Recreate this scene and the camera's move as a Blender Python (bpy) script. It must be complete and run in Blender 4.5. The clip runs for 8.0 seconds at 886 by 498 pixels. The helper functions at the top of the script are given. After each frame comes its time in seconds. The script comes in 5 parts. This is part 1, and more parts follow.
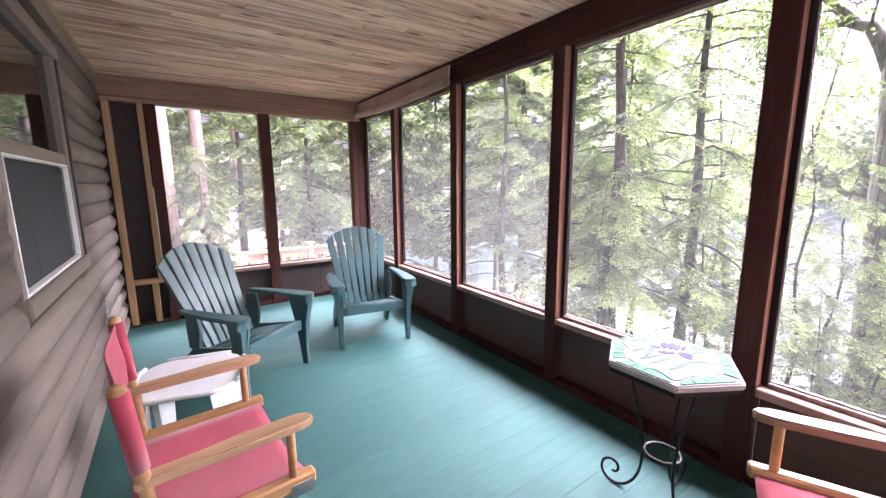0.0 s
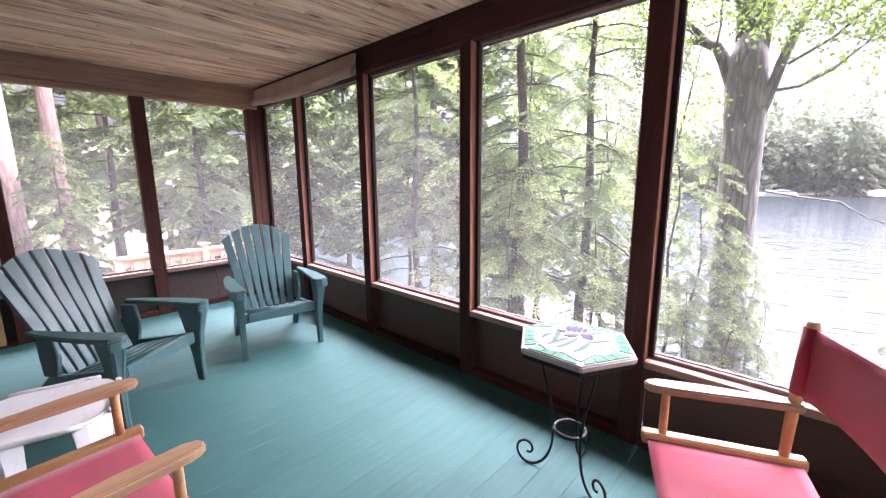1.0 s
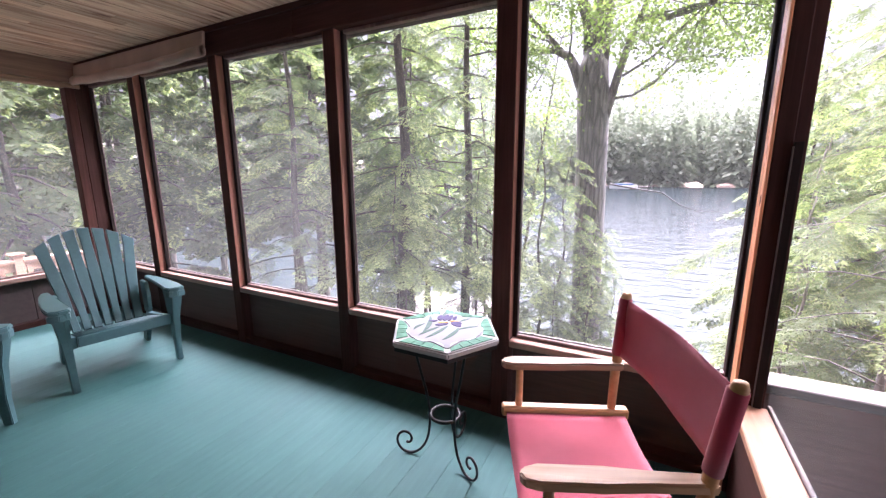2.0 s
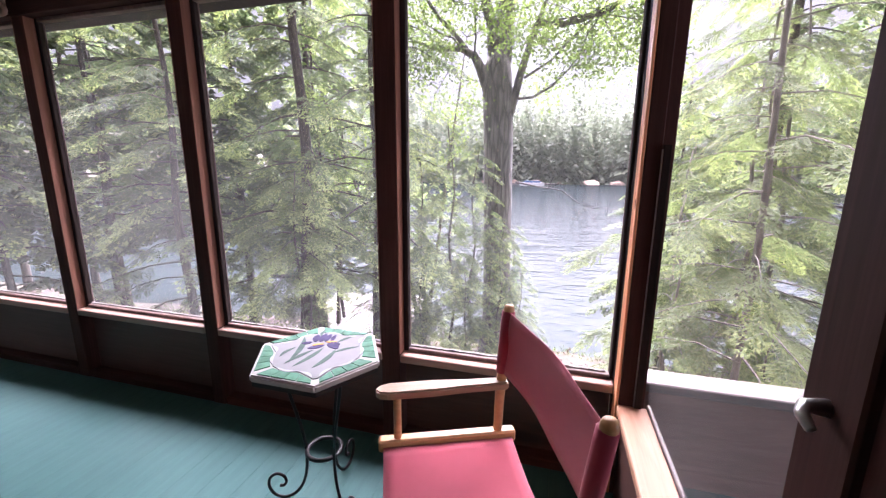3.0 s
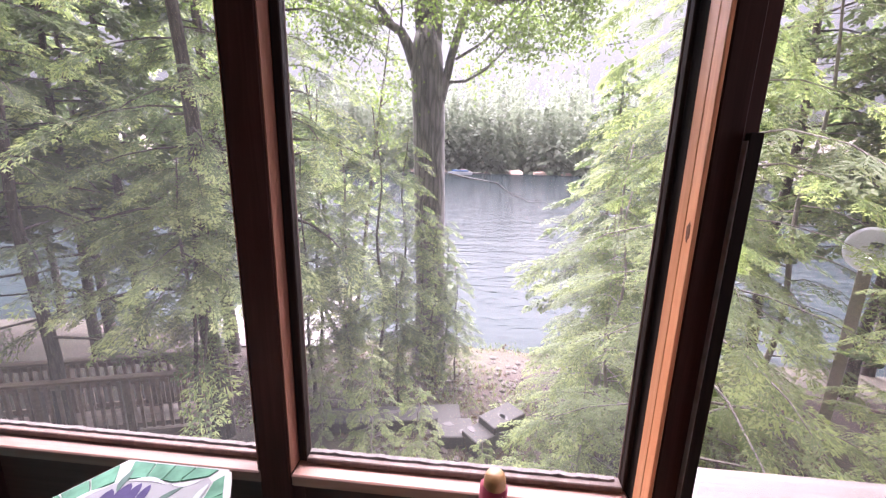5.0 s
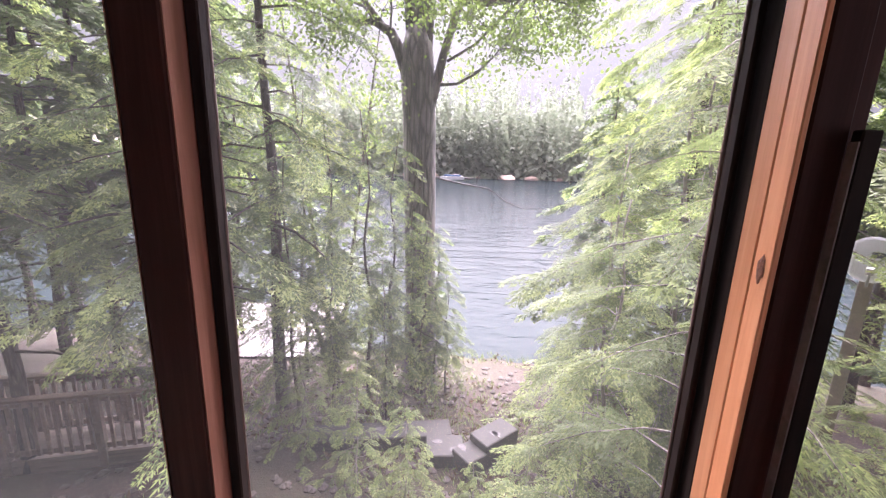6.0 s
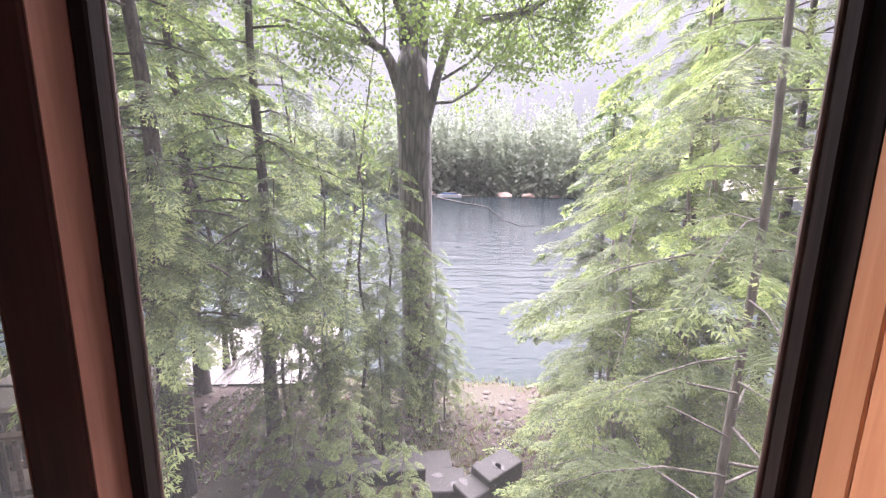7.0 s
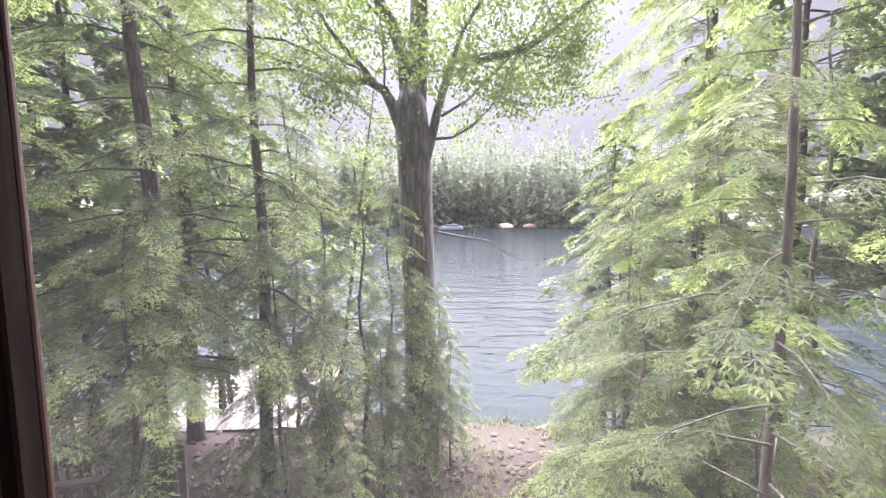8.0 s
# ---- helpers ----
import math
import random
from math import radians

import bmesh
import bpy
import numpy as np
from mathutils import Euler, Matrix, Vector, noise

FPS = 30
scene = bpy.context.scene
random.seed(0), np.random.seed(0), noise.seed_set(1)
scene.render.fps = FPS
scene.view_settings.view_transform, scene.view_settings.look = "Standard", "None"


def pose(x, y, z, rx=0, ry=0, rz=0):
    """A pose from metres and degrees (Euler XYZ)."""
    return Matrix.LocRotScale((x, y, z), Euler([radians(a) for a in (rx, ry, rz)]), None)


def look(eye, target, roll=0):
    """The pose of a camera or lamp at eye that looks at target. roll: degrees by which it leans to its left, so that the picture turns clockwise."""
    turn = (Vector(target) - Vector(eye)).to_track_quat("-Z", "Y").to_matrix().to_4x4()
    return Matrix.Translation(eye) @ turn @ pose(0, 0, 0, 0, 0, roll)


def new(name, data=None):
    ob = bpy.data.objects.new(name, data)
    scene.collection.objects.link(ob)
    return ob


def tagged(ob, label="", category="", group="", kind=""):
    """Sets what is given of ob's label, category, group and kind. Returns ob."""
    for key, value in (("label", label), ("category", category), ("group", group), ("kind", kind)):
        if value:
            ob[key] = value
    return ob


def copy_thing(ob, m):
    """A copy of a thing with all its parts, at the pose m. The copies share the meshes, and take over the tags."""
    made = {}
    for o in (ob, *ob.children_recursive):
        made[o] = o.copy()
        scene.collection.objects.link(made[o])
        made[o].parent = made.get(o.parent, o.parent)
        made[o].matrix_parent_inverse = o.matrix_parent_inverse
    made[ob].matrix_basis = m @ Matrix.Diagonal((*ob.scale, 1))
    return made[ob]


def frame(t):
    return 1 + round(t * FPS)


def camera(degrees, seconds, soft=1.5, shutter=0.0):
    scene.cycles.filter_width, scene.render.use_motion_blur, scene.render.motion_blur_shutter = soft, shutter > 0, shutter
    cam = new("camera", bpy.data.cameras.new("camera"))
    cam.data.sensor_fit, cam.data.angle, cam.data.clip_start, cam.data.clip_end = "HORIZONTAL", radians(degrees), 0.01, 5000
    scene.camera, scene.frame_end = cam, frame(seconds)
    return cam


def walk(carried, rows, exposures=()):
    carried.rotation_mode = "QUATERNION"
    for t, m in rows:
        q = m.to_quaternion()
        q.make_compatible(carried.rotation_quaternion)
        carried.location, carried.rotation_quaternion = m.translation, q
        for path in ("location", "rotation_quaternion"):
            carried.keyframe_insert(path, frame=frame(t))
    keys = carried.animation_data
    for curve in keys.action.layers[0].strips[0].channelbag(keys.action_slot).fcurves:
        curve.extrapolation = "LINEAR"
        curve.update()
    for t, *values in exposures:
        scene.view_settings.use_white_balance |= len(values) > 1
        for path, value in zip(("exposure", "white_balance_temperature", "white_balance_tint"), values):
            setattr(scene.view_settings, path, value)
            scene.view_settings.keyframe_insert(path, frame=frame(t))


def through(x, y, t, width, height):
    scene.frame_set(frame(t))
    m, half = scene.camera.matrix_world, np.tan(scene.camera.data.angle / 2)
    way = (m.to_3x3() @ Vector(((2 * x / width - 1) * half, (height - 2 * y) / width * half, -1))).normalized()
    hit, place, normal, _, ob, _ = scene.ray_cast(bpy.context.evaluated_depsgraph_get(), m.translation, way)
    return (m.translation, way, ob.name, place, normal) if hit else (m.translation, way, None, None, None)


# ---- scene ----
cam = camera(96.7, 8.0, soft=1.3)
PATH = [
    (0, (0.472, 0.362, 1.316), (1.583, 1.992, 0.988), -0.5),
    (0.5, (0.501, 0.384, 1.31), (1.763, 1.898, 0.97), -0.4),
    (1, (0.51, 0.396, 1.309), (1.945, 1.743, 0.953), -0.4),
    (1.5, (0.53, 0.369, 1.307), (2.136, 1.502, 0.936), -0.3),
    (2, (0.581, 0.316, 1.307), (2.321, 1.223, 0.922), -0.3),
    (2.2, (0.594, 0.297, 1.308), (2.381, 1.105, 0.92), -0.2),
    (3.3, (0.938, 0.234, 1.321), (2.844, 0.675, 0.909), 0.5),
    (3.5, (1.011, 0.258, 1.324), (2.929, 0.637, 0.903), 0.5),
    (4, (1.213, 0.331, 1.332), (3.145, 0.619, 0.902), 0.7),
    (4.5, (1.378, 0.391, 1.337), (3.316, 0.61, 0.893), 0.9),
    (4.7, (1.435, 0.394, 1.339), (3.374, 0.593, 0.888), 1.1),
    (6, (1.773, 0.393, 1.342), (3.721, 0.534, 0.913), 1.8),
    (6.5, (1.871, 0.381, 1.345), (3.828, 0.518, 0.953), 1.3),
    (7, (1.976, 0.39, 1.346), (3.942, 0.526, 1.005), 1.0),
    (7.5, (2.059, 0.392, 1.361), (4.035, 0.536, 1.092), 0.4),
    (8, (2.115, 0.397, 1.387), (4.101, 0.548, 1.204), -0.1),
]
walk(cam, [(t, look(eye, target, roll)) for t, eye, target, roll in PATH],
     exposures=[(0.0, 5.85, 5850, 34), (2.2, 5.15, 5780, 33), (3.5, 4.9, 5850, 35), (6.0, 4.68, 6000, 35), (8.0, 4.5, 5900, 27)])

# ---- daylight: an overcast sky and a weak wide sun ----
world = bpy.data.worlds.new("overcast_sky")
scene.world = world
world.use_nodes = True
wn, wl = world.node_tree.nodes, world.node_tree.links
sky = wn.new("ShaderNodeTexSky")
sky.sky_type = "NISHITA"
sky.sun_disc = False
sky.sun_elevation, sky.sun_rotation = radians(54), radians(88)
sky.air_density, sky.dust_density, sky.ozone_density = 1.0, 6.0, 1.0
pale = wn.new("ShaderNodeHueSaturation")
pale.inputs["Saturation"].default_value = 0.05
wl.new(sky.outputs[0], pale.inputs["Color"])
wl.new(pale.outputs[0], wn["Background"].inputs["Color"])
wn["Background"].inputs["Strength"].default_value = 0.0053

sun = new("sun", bpy.data.lights.new("sun", "SUN"))
sun.data.energy, sun.data.angle, sun.data.color = 2.4, radians(90), (1.0, 0.96, 0.9)
sun.matrix_world = look((22, 0.5, 30), (0, 0, 0))

# added fill lamp behind the camera, at an assumed, unseen open south end
south_fill = new("south_fill_light", bpy.data.lights.new("south_fill_light", "AREA"))
south_fill.data.shape, south_fill.data.size, south_fill.data.size_y = "RECTANGLE", 2.2, 1.9
south_fill.data.energy, south_fill.data.color = 1.4, (0.97, 0.99, 1.0)
south_fill.matrix_world = look((1.23, -3.15, 1.15), (1.23, 0.0, 1.15))

# ---- materials ----
class Nodes:
    """A node material in the making."""

    def __init__(self, name, rough=0.6, metal=0.0):
        self.mat = bpy.data.materials.new(name)
        self.mat.use_nodes = True
        self.n, self.l = self.mat.node_tree.nodes, self.mat.node_tree.links
        self.b = self.n["Principled BSDF"]
        self.b.inputs["Roughness"].default_value = rough
        self.b.inputs["Metallic"].default_value = metal
        self.co = self.n.new("ShaderNodeTexCoord").outputs["Object"]

    def node(self, kind, **ins):
        nd = self.n.new(kind)
        for k, v in ins.items():
            nd.inputs[k.replace("_", " ")].default_value = v
        return nd

    def scaled(self, sx, sy, sz, source=None):
        m = self.node("ShaderNodeMapping")
        m.inputs["Scale"].default_value = (sx, sy, sz)
        self.l.new(source or self.co, m.inputs["Vector"])
        return m.outputs[0]

    def noise(self, vec, scale, detail=4.0, rough=0.55, distort=0.0):
        t = self.node("ShaderNodeTexNoise", Scale=scale, Detail=detail, Roughness=rough, Distortion=distort)
        self.l.new(vec, t.inputs["Vector"])
        return t.outputs["Fac"]

    def ramp(self, fac, stops):
        r = self.n.new("ShaderNodeValToRGB")
        e = r.color_ramp.elements
        while len(e) < len(stops):
            e.new(0.5)
        for el, (p, c) in zip(e, stops):
            el.position, el.color = p, (*c, 1) if len(c) == 3 else c
        self.l.new(fac, r.inputs["Fac"])
        return r.outputs["Color"]

    def mix(self, fac, a, b, kind="MIX"):
        m = self.n.new("ShaderNodeMix")
        m.data_type, m.blend_type = "RGBA", kind
        for sock, v in ((m.inputs[0], fac), (m.inputs[6], a), (m.inputs[7], b)):
            if hasattr(v, "is_linked"):
                self.l.new(v, sock)
            elif isinstance(v, (int, float)):
                sock.default_value = v
            else:
                sock.default_value = (*v, 1)
        return m.outputs[2]

    def color(self, sock):
        self.l.new(sock, self.b.inputs["Base Color"])
        return self

    def bump(self, height, strength=0.3, dist=0.01):
        bp = self.node("ShaderNodeBump", Strength=strength, Distance=dist)
        self.l.new(height, bp.inputs["Height"])
        self.l.new(bp.outputs[0], self.b.inputs["Normal"])
        return self

    def rough(self, fac, lo, hi):
        m = self.node("ShaderNodeMapRange")
        m.inputs["To Min"].default_value, m.inputs["To Max"].default_value = lo, hi
        self.l.new(fac, m.inputs["Value"])
        self.l.new(m.outputs[0], self.b.inputs["Roughness"])
        return self

    def rand(self):
        return self.n.new("ShaderNodeObjectInfo").outputs["Random"]

    def island(self):
        return self.n.new("ShaderNodeNewGeometry").outputs["Random Per Island"]


def wood(name, dark, mid, light, axis="z", rough=0.55, knots=0.0, per="object", grain=60, gloss=0.5):
    """Grain along one axis, broad tone changes, optional knots, a tone of its own for each piece."""
    s = Nodes(name, rough)
    s.b.inputs["Specular IOR Level"].default_value = gloss
    st = {"x": (0.05, 1, 1), "y": (1, 0.05, 1), "z": (1, 1, 0.05)}[axis]
    r = s.rand() if per == "object" else s.island()
    shift = s.n.new("ShaderNodeVectorMath")
    shift.operation = "ADD"
    s.l.new(s.co, shift.inputs[0])
    comb = s.n.new("ShaderNodeCombineXYZ")
    mul = s.n.new("ShaderNodeMath")
    mul.operation = "MULTIPLY"
    mul.inputs[1].default_value = 37.0
    s.l.new(r, mul.inputs[0])
    for k in range(3):
        s.l.new(mul.outputs[0], comb.inputs[k])
    s.l.new(comb.outputs[0], shift.inputs[1])
    vec = s.scaled(*st, source=shift.outputs[0])
    g = s.noise(vec, grain, 5, 0.6, 0.6)
    broad = s.noise(s.scaled(*[max(c, 0.3) for c in st], source=shift.outputs[0]), 4, 3)
    c = s.ramp(g, [(0.3, dark), (0.52, mid), (0.75, light)])
    c = s.mix(0.35, c, s.ramp(broad, [(0.35, dark), (0.65, light)]))
    tone = s.ramp(r, [(0.0, (0.72, 0.7, 0.68)), (0.5, (0.95, 0.95, 0.95)), (1.0, (1.15, 1.1, 1.05))])
    c = s.mix(1.0, c, tone, "MULTIPLY")
    if knots:
        v = s.node("ShaderNodeTexVoronoi", Scale=knots)
        s.l.new(s.scaled(*[0.35 if q < 1 else 1.3 for q in st], source=shift.outputs[0]), v.inputs["Vector"])
        k = s.ramp(v.outputs["Distance"], [(0.05, (1, 1, 1)), (0.12, (0, 0, 0))])
        c = s.mix(k, c, [q * 0.35 for q in dark])
    s.color(c).bump(g, 0.12, 0.004)
    return s.mat


STAIN = ((0.034, 0.012, 0.009), (0.055, 0.02, 0.0155), (0.085, 0.034, 0.027))
stain_z = wood("brown_stained_timber_upright", *STAIN, "z", rough=0.75, gloss=0.2)
stain_y = wood("brown_stained_timber_along_y", *STAIN, "y", knots=2.2, rough=0.75, gloss=0.2)
stain_x = wood("brown_stained_timber_along_x", *STAIN, "x", knots=2.2, rough=0.75, gloss=0.2)
panel_y = wood("brown_stained_panel_along_y", (0.07, 0.03, 0.024), (0.1, 0.045, 0.035), (0.13, 0.062, 0.05), "y", knots=2.0)
panel_x = wood("brown_stained_panel_along_x", (0.07, 0.03, 0.024), (0.1, 0.045, 0.035), (0.13, 0.062, 0.05), "x", knots=2.0)
panel_far = wood("paler_brown_panel_along_y", (0.13, 0.066, 0.055), (0.18, 0.093, 0.078), (0.23, 0.125, 0.105), "y", knots=2.0)
beam_x = wood("aged_pine_beam", (0.2, 0.11, 0.07), (0.31, 0.18, 0.115), (0.42, 0.26, 0.17), "x", knots=2.0)
cedar_z = wood("bare_cedar_upright", (0.6, 0.235, 0.1), (0.74, 0.325, 0.15), (0.82, 0.41, 0.215), "z", knots=2.4)
cedar_x = wood("bare_cedar_along_x", (0.42, 0.19, 0.1), (0.56, 0.29, 0.17), (0.66, 0.39, 0.26), "x")
stud_z = wood("new_pine_stud", (0.34, 0.2, 0.09), (0.46, 0.28, 0.13), (0.55, 0.36, 0.18), "z", knots=3.0)
stud_x = wood("new_pine_ledger", (0.34, 0.2, 0.09), (0.46, 0.28, 0.13), (0.55, 0.36, 0.18), "x")
stud_y = wood("new_pine_strip", (0.3, 0.18, 0.1), (0.45, 0.3, 0.18), (0.56, 0.4, 0.26), "y", knots=2.0)
sill_y = wood("worn_pink_sill", (0.24, 0.13, 0.1), (0.36, 0.21, 0.165), (0.46, 0.3, 0.25), "y", grain=40)
sill_x = wood("worn_pink_sill_across", (0.24, 0.13, 0.1), (0.36, 0.21, 0.165), (0.46, 0.3, 0.25), "x", grain=40)
weathered_y = wood("weathered_grey_board", (0.12, 0.095, 0.09), (0.19, 0.158, 0.15), (0.26, 0.225, 0.212), "y", grain=45)
stop_z = wood("rough_screen_stop", (0.09, 0.055, 0.045), (0.15, 0.09, 0.075), (0.26, 0.18, 0.16), "z", grain=45)
chairwood = wood("varnished_beech", (0.36, 0.19, 0.075), (0.5, 0.28, 0.12), (0.58, 0.35, 0.17), "y", rough=0.38, grain=50)
armwood = wood("worn_beech_arm", (0.3, 0.18, 0.095), (0.44, 0.28, 0.16), (0.52, 0.36, 0.22), "y", rough=0.5, grain=50)
deckwood = wood("new_deck_lumber", (0.42, 0.24, 0.15), (0.55, 0.34, 0.23), (0.64, 0.42, 0.3), "x", grain=30)
oldrail = wood("old_railing_lumber", (0.1, 0.066, 0.05), (0.17, 0.118, 0.09), (0.24, 0.175, 0.135), "x", grain=30)
dockwood = wood("pale_dock_planks", (0.065, 0.052, 0.048), (0.09, 0.073, 0.067), (0.12, 0.1, 0.092), "x", grain=30)
logwood = wood("taupe_painted_log", (0.15, 0.12, 0.1), (0.2, 0.163, 0.138), (0.25, 0.208, 0.178), "y", rough=0.6, grain=35)
trimwood = wood("taupe_painted_trim", (0.18, 0.146, 0.118), (0.22, 0.18, 0.148), (0.26, 0.215, 0.178), "y", rough=0.55)
# near-black twin of rough_screen_stop, with the recess's darkness in its colour
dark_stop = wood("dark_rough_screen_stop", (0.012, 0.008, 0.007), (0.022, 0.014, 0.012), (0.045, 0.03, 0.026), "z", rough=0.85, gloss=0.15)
# lighter copy of the stain, with window light put into its colour
lit_side_z = wood("lit_reddish_timber_upright", (0.2, 0.085, 0.06), (0.27, 0.12, 0.085), (0.33, 0.16, 0.12), "z", rough=0.7, gloss=0.2)
darktrim = wood("dark_brown_casing", (0.03, 0.022, 0.018), (0.045, 0.032, 0.026), (0.065, 0.047, 0.038), "z")


def teal_floor():
    s = Nodes("teal_painted_boards", 0.7)
    wear = s.noise(s.scaled(0.35, 1, 1), 3.0, 5, 0.6, 0.4)
    fine = s.noise(s.scaled(0.12, 1, 1), 38, 4, 0.65)
    c = s.ramp(wear, [(0.25, (0.019, 0.084, 0.078)), (0.5, (0.026, 0.1, 0.093)), (0.75, (0.04, 0.125, 0.115))])
    c = s.mix(0.25, c, s.ramp(fine, [(0.3, (0.015, 0.072, 0.068)), (0.7, (0.052, 0.142, 0.132))]))
    c = s.mix(0.5, c, s.mix(1.0, c, s.ramp(s.rand(), [(0, (0.88, 0.9, 0.91)), (1, (1.08, 1.06, 1.05))]), "MULTIPLY"))
    s.color(c).bump(fine, 0.12, 0.003).rough(wear, 0.6, 0.8)
    return s.mat


def knotty_ceiling():
    s = Nodes("knotty_pine_boards", 0.5)
    r = s.island()
    mul = s.n.new("ShaderNodeVectorMath")
    mul.operation = "SCALE"
    comb = s.n.new("ShaderNodeCombineXYZ")
    for k in range(3):
        s.l.new(r, comb.inputs[k])
    s.l.new(comb.outputs[0], mul.inputs[0])
    mul.inputs["Scale"].default_value = 53.0
    add = s.n.new("ShaderNodeVectorMath")
    add.operation = "ADD"
    s.l.new(s.co, add.inputs[0])
    s.l.new(mul.outputs[0], add.inputs[1])
    streak = s.noise(s.scaled(0.06, 1, 1, add.outputs[0]), 34, 5, 0.62, 1.0)
    band = s.noise(s.scaled(0.12, 1, 1, add.outputs[0]), 9, 3, 0.5, 0.4)
    c = s.ramp(streak, [(0.34, (0.36, 0.19, 0.1)), (0.46, (0.78, 0.57, 0.4)), (0.66, (0.92, 0.77, 0.6))])
    c = s.mix(s.ramp(band, [(0.5, (0, 0, 0)), (0.64, (0.8, 0.8, 0.8))]), c, (0.44, 0.23, 0.13))
    tone = s.ramp(r, [(0.0, (0.78, 0.74, 0.7)), (0.45, (0.97, 0.96, 0.95)), (1.0, (1.08, 1.07, 1.06))])
    c = s.mix(1.0, c, tone, "MULTIPLY")
    v = s.node("ShaderNodeTexVoronoi", Scale=4.2)
    s.l.new(s.scaled(0.6, 2.0, 1, add.outputs[0]), v.inputs["Vector"])
    ring = s.ramp(v.outputs["Distance"], [(0.07, (1, 1, 1)), (0.12, (0.65, 0.65, 0.65)), (0.2, (0, 0, 0))])
    c = s.mix(ring, c, (0.2, 0.085, 0.045))
    s.color(c).bump(streak, 0.15, 0.004)
    return s.mat


def plain(name, col, rough=0.5, metal=0.0, vary=0.12, scale=30, bump=0.08):
    s = Nodes(name, rough, metal)
    f = s.noise(s.co, scale, 4)
    b = s.noise(s.co, scale * 0.12, 3)
    c = s.ramp(f, [(0.3, [q * (1 - vary) for q in col]), (0.7, [min(1, q * (1 + vary)) for q in col])])
    c = s.mix(0.3, c, s.ramp(b, [(0.35, [q * (1 - 1.5 * vary) for q in col]), (0.65, [min(1, q * (1 + vary)) for q in col])]))
    s.color(c).bump(f, bump, 0.003).rough(b, rough * 0.85, min(1, rough * 1.15))
    return s.mat


def canvas(name, col):
    s = Nodes(name, 0.85)
    w1 = s.node("ShaderNodeTexWave", Scale=420.0, Distortion=0.4)
    s.l.new(s.co, w1.inputs["Vector"])
    b = s.noise(s.co, 5, 4)
    fade = s.ramp(b, [(0.3, [q * 0.85 for q in col]), (0.7, [min(1, q * 1.15) for q in col])])
    s.color(fade).bump(w1.outputs["Fac"], 0.1, 0.001)
    s.b.inputs["Sheen Weight"].default_value = 0.25
    return s.mat


def insect_screen(name, open_share, tone, flat="x"):
    """A fine woven net: mostly open, with threads that scatter daylight."""
    s = Nodes(name, 0.8)
    n, l = s.n, s.l
    clear = n.new("ShaderNodeBsdfTransparent")
    thread = n.new("ShaderNodeBsdfDiffuse")
    thread.inputs["Color"].default_value = (*tone, 1)
    glowing_through = n.new("ShaderNodeBsdfTranslucent")
    glowing_through.inputs["Color"].default_value = (*tone, 1)
    both = n.new("ShaderNodeMixShader")
    both.inputs[0].default_value = 0.5
    l.new(thread.outputs[0], both.inputs[1])
    l.new(glowing_through.outputs[0], both.inputs[2])
    cloud = s.noise(s.co, 1.6, 3)
    mr = s.node("ShaderNodeMapRange")
    mr.inputs["To Min"].default_value, mr.inputs["To Max"].default_value = 1 - open_share - 0.05, 1 - open_share + 0.05
    l.new(cloud, mr.inputs["Value"])
    weave = []
    for d in ("X", "Y", "Z"):
        w = s.node("ShaderNodeTexWave", Scale=185.0, Distortion=0.15)
        w.bands_direction = d
        l.new(s.co, w.inputs["Vector"])
        t = s.node("ShaderNodeMapRange")
        t.inputs["From Min"].default_value, t.inputs["From Max"].default_value = 0.55, 1.0
        t.inputs["To Min"].default_value, t.inputs["To Max"].default_value = 0.6, 1.9
        l.new(w.outputs["Fac"], t.inputs["Value"])
        weave.append(t.outputs[0])
    cross = weave[2]
    for other in weave[:2]:
        mx = n.new("ShaderNodeMath")
        mx.operation = "MAXIMUM"
        l.new(cross, mx.inputs[0])
        l.new(other, mx.inputs[1])
        cross = mx.outputs[0] if other is weave[1 if flat == "x" else 0] else cross
    ml = n.new("ShaderNodeMath")
    ml.operation = "MULTIPLY"
    l.new(mr.outputs[0], ml.inputs[0])
    l.new(cross, ml.inputs[1])
    m = n.new("ShaderNodeMixShader")
    l.new(ml.outputs[0], m.inputs[0])
    l.new(clear.outputs[0], m.inputs[1])
    l.new(both.outputs[0], m.inputs[2])
    l.new(m.outputs[0], n["Material Output"].inputs["Surface"])
    return s.mat


def leaf(name, dark, mid, light, through=0.5):
    s = Nodes(name, 0.55)
    n, l = s.n, s.l
    big = s.noise(s.co, 0.9, 3)
    frond = s.noise(s.co, 3.6, 2)
    c = s.ramp(frond, [(0.3, dark), (0.5, mid), (0.7, light)])
    c = s.mix(0.3, c, s.ramp(s.island(), [(0.0, dark), (0.5, mid), (1.0, light)]))
    c = s.mix(0.3, c, s.ramp(big, [(0.35, dark), (0.65, light)]))
    s.color(c)
    tr = n.new("ShaderNodeBsdfTranslucent")
    l.new(c, tr.inputs["Color"])
    m = n.new("ShaderNodeMixShader")
    m.inputs[0].default_value = through
    l.new(s.b.outputs[0], m.inputs[1])
    l.new(tr.outputs[0], m.inputs[2])
    l.new(m.outputs[0], n["Material Output"].inputs["Surface"])
    return s.mat


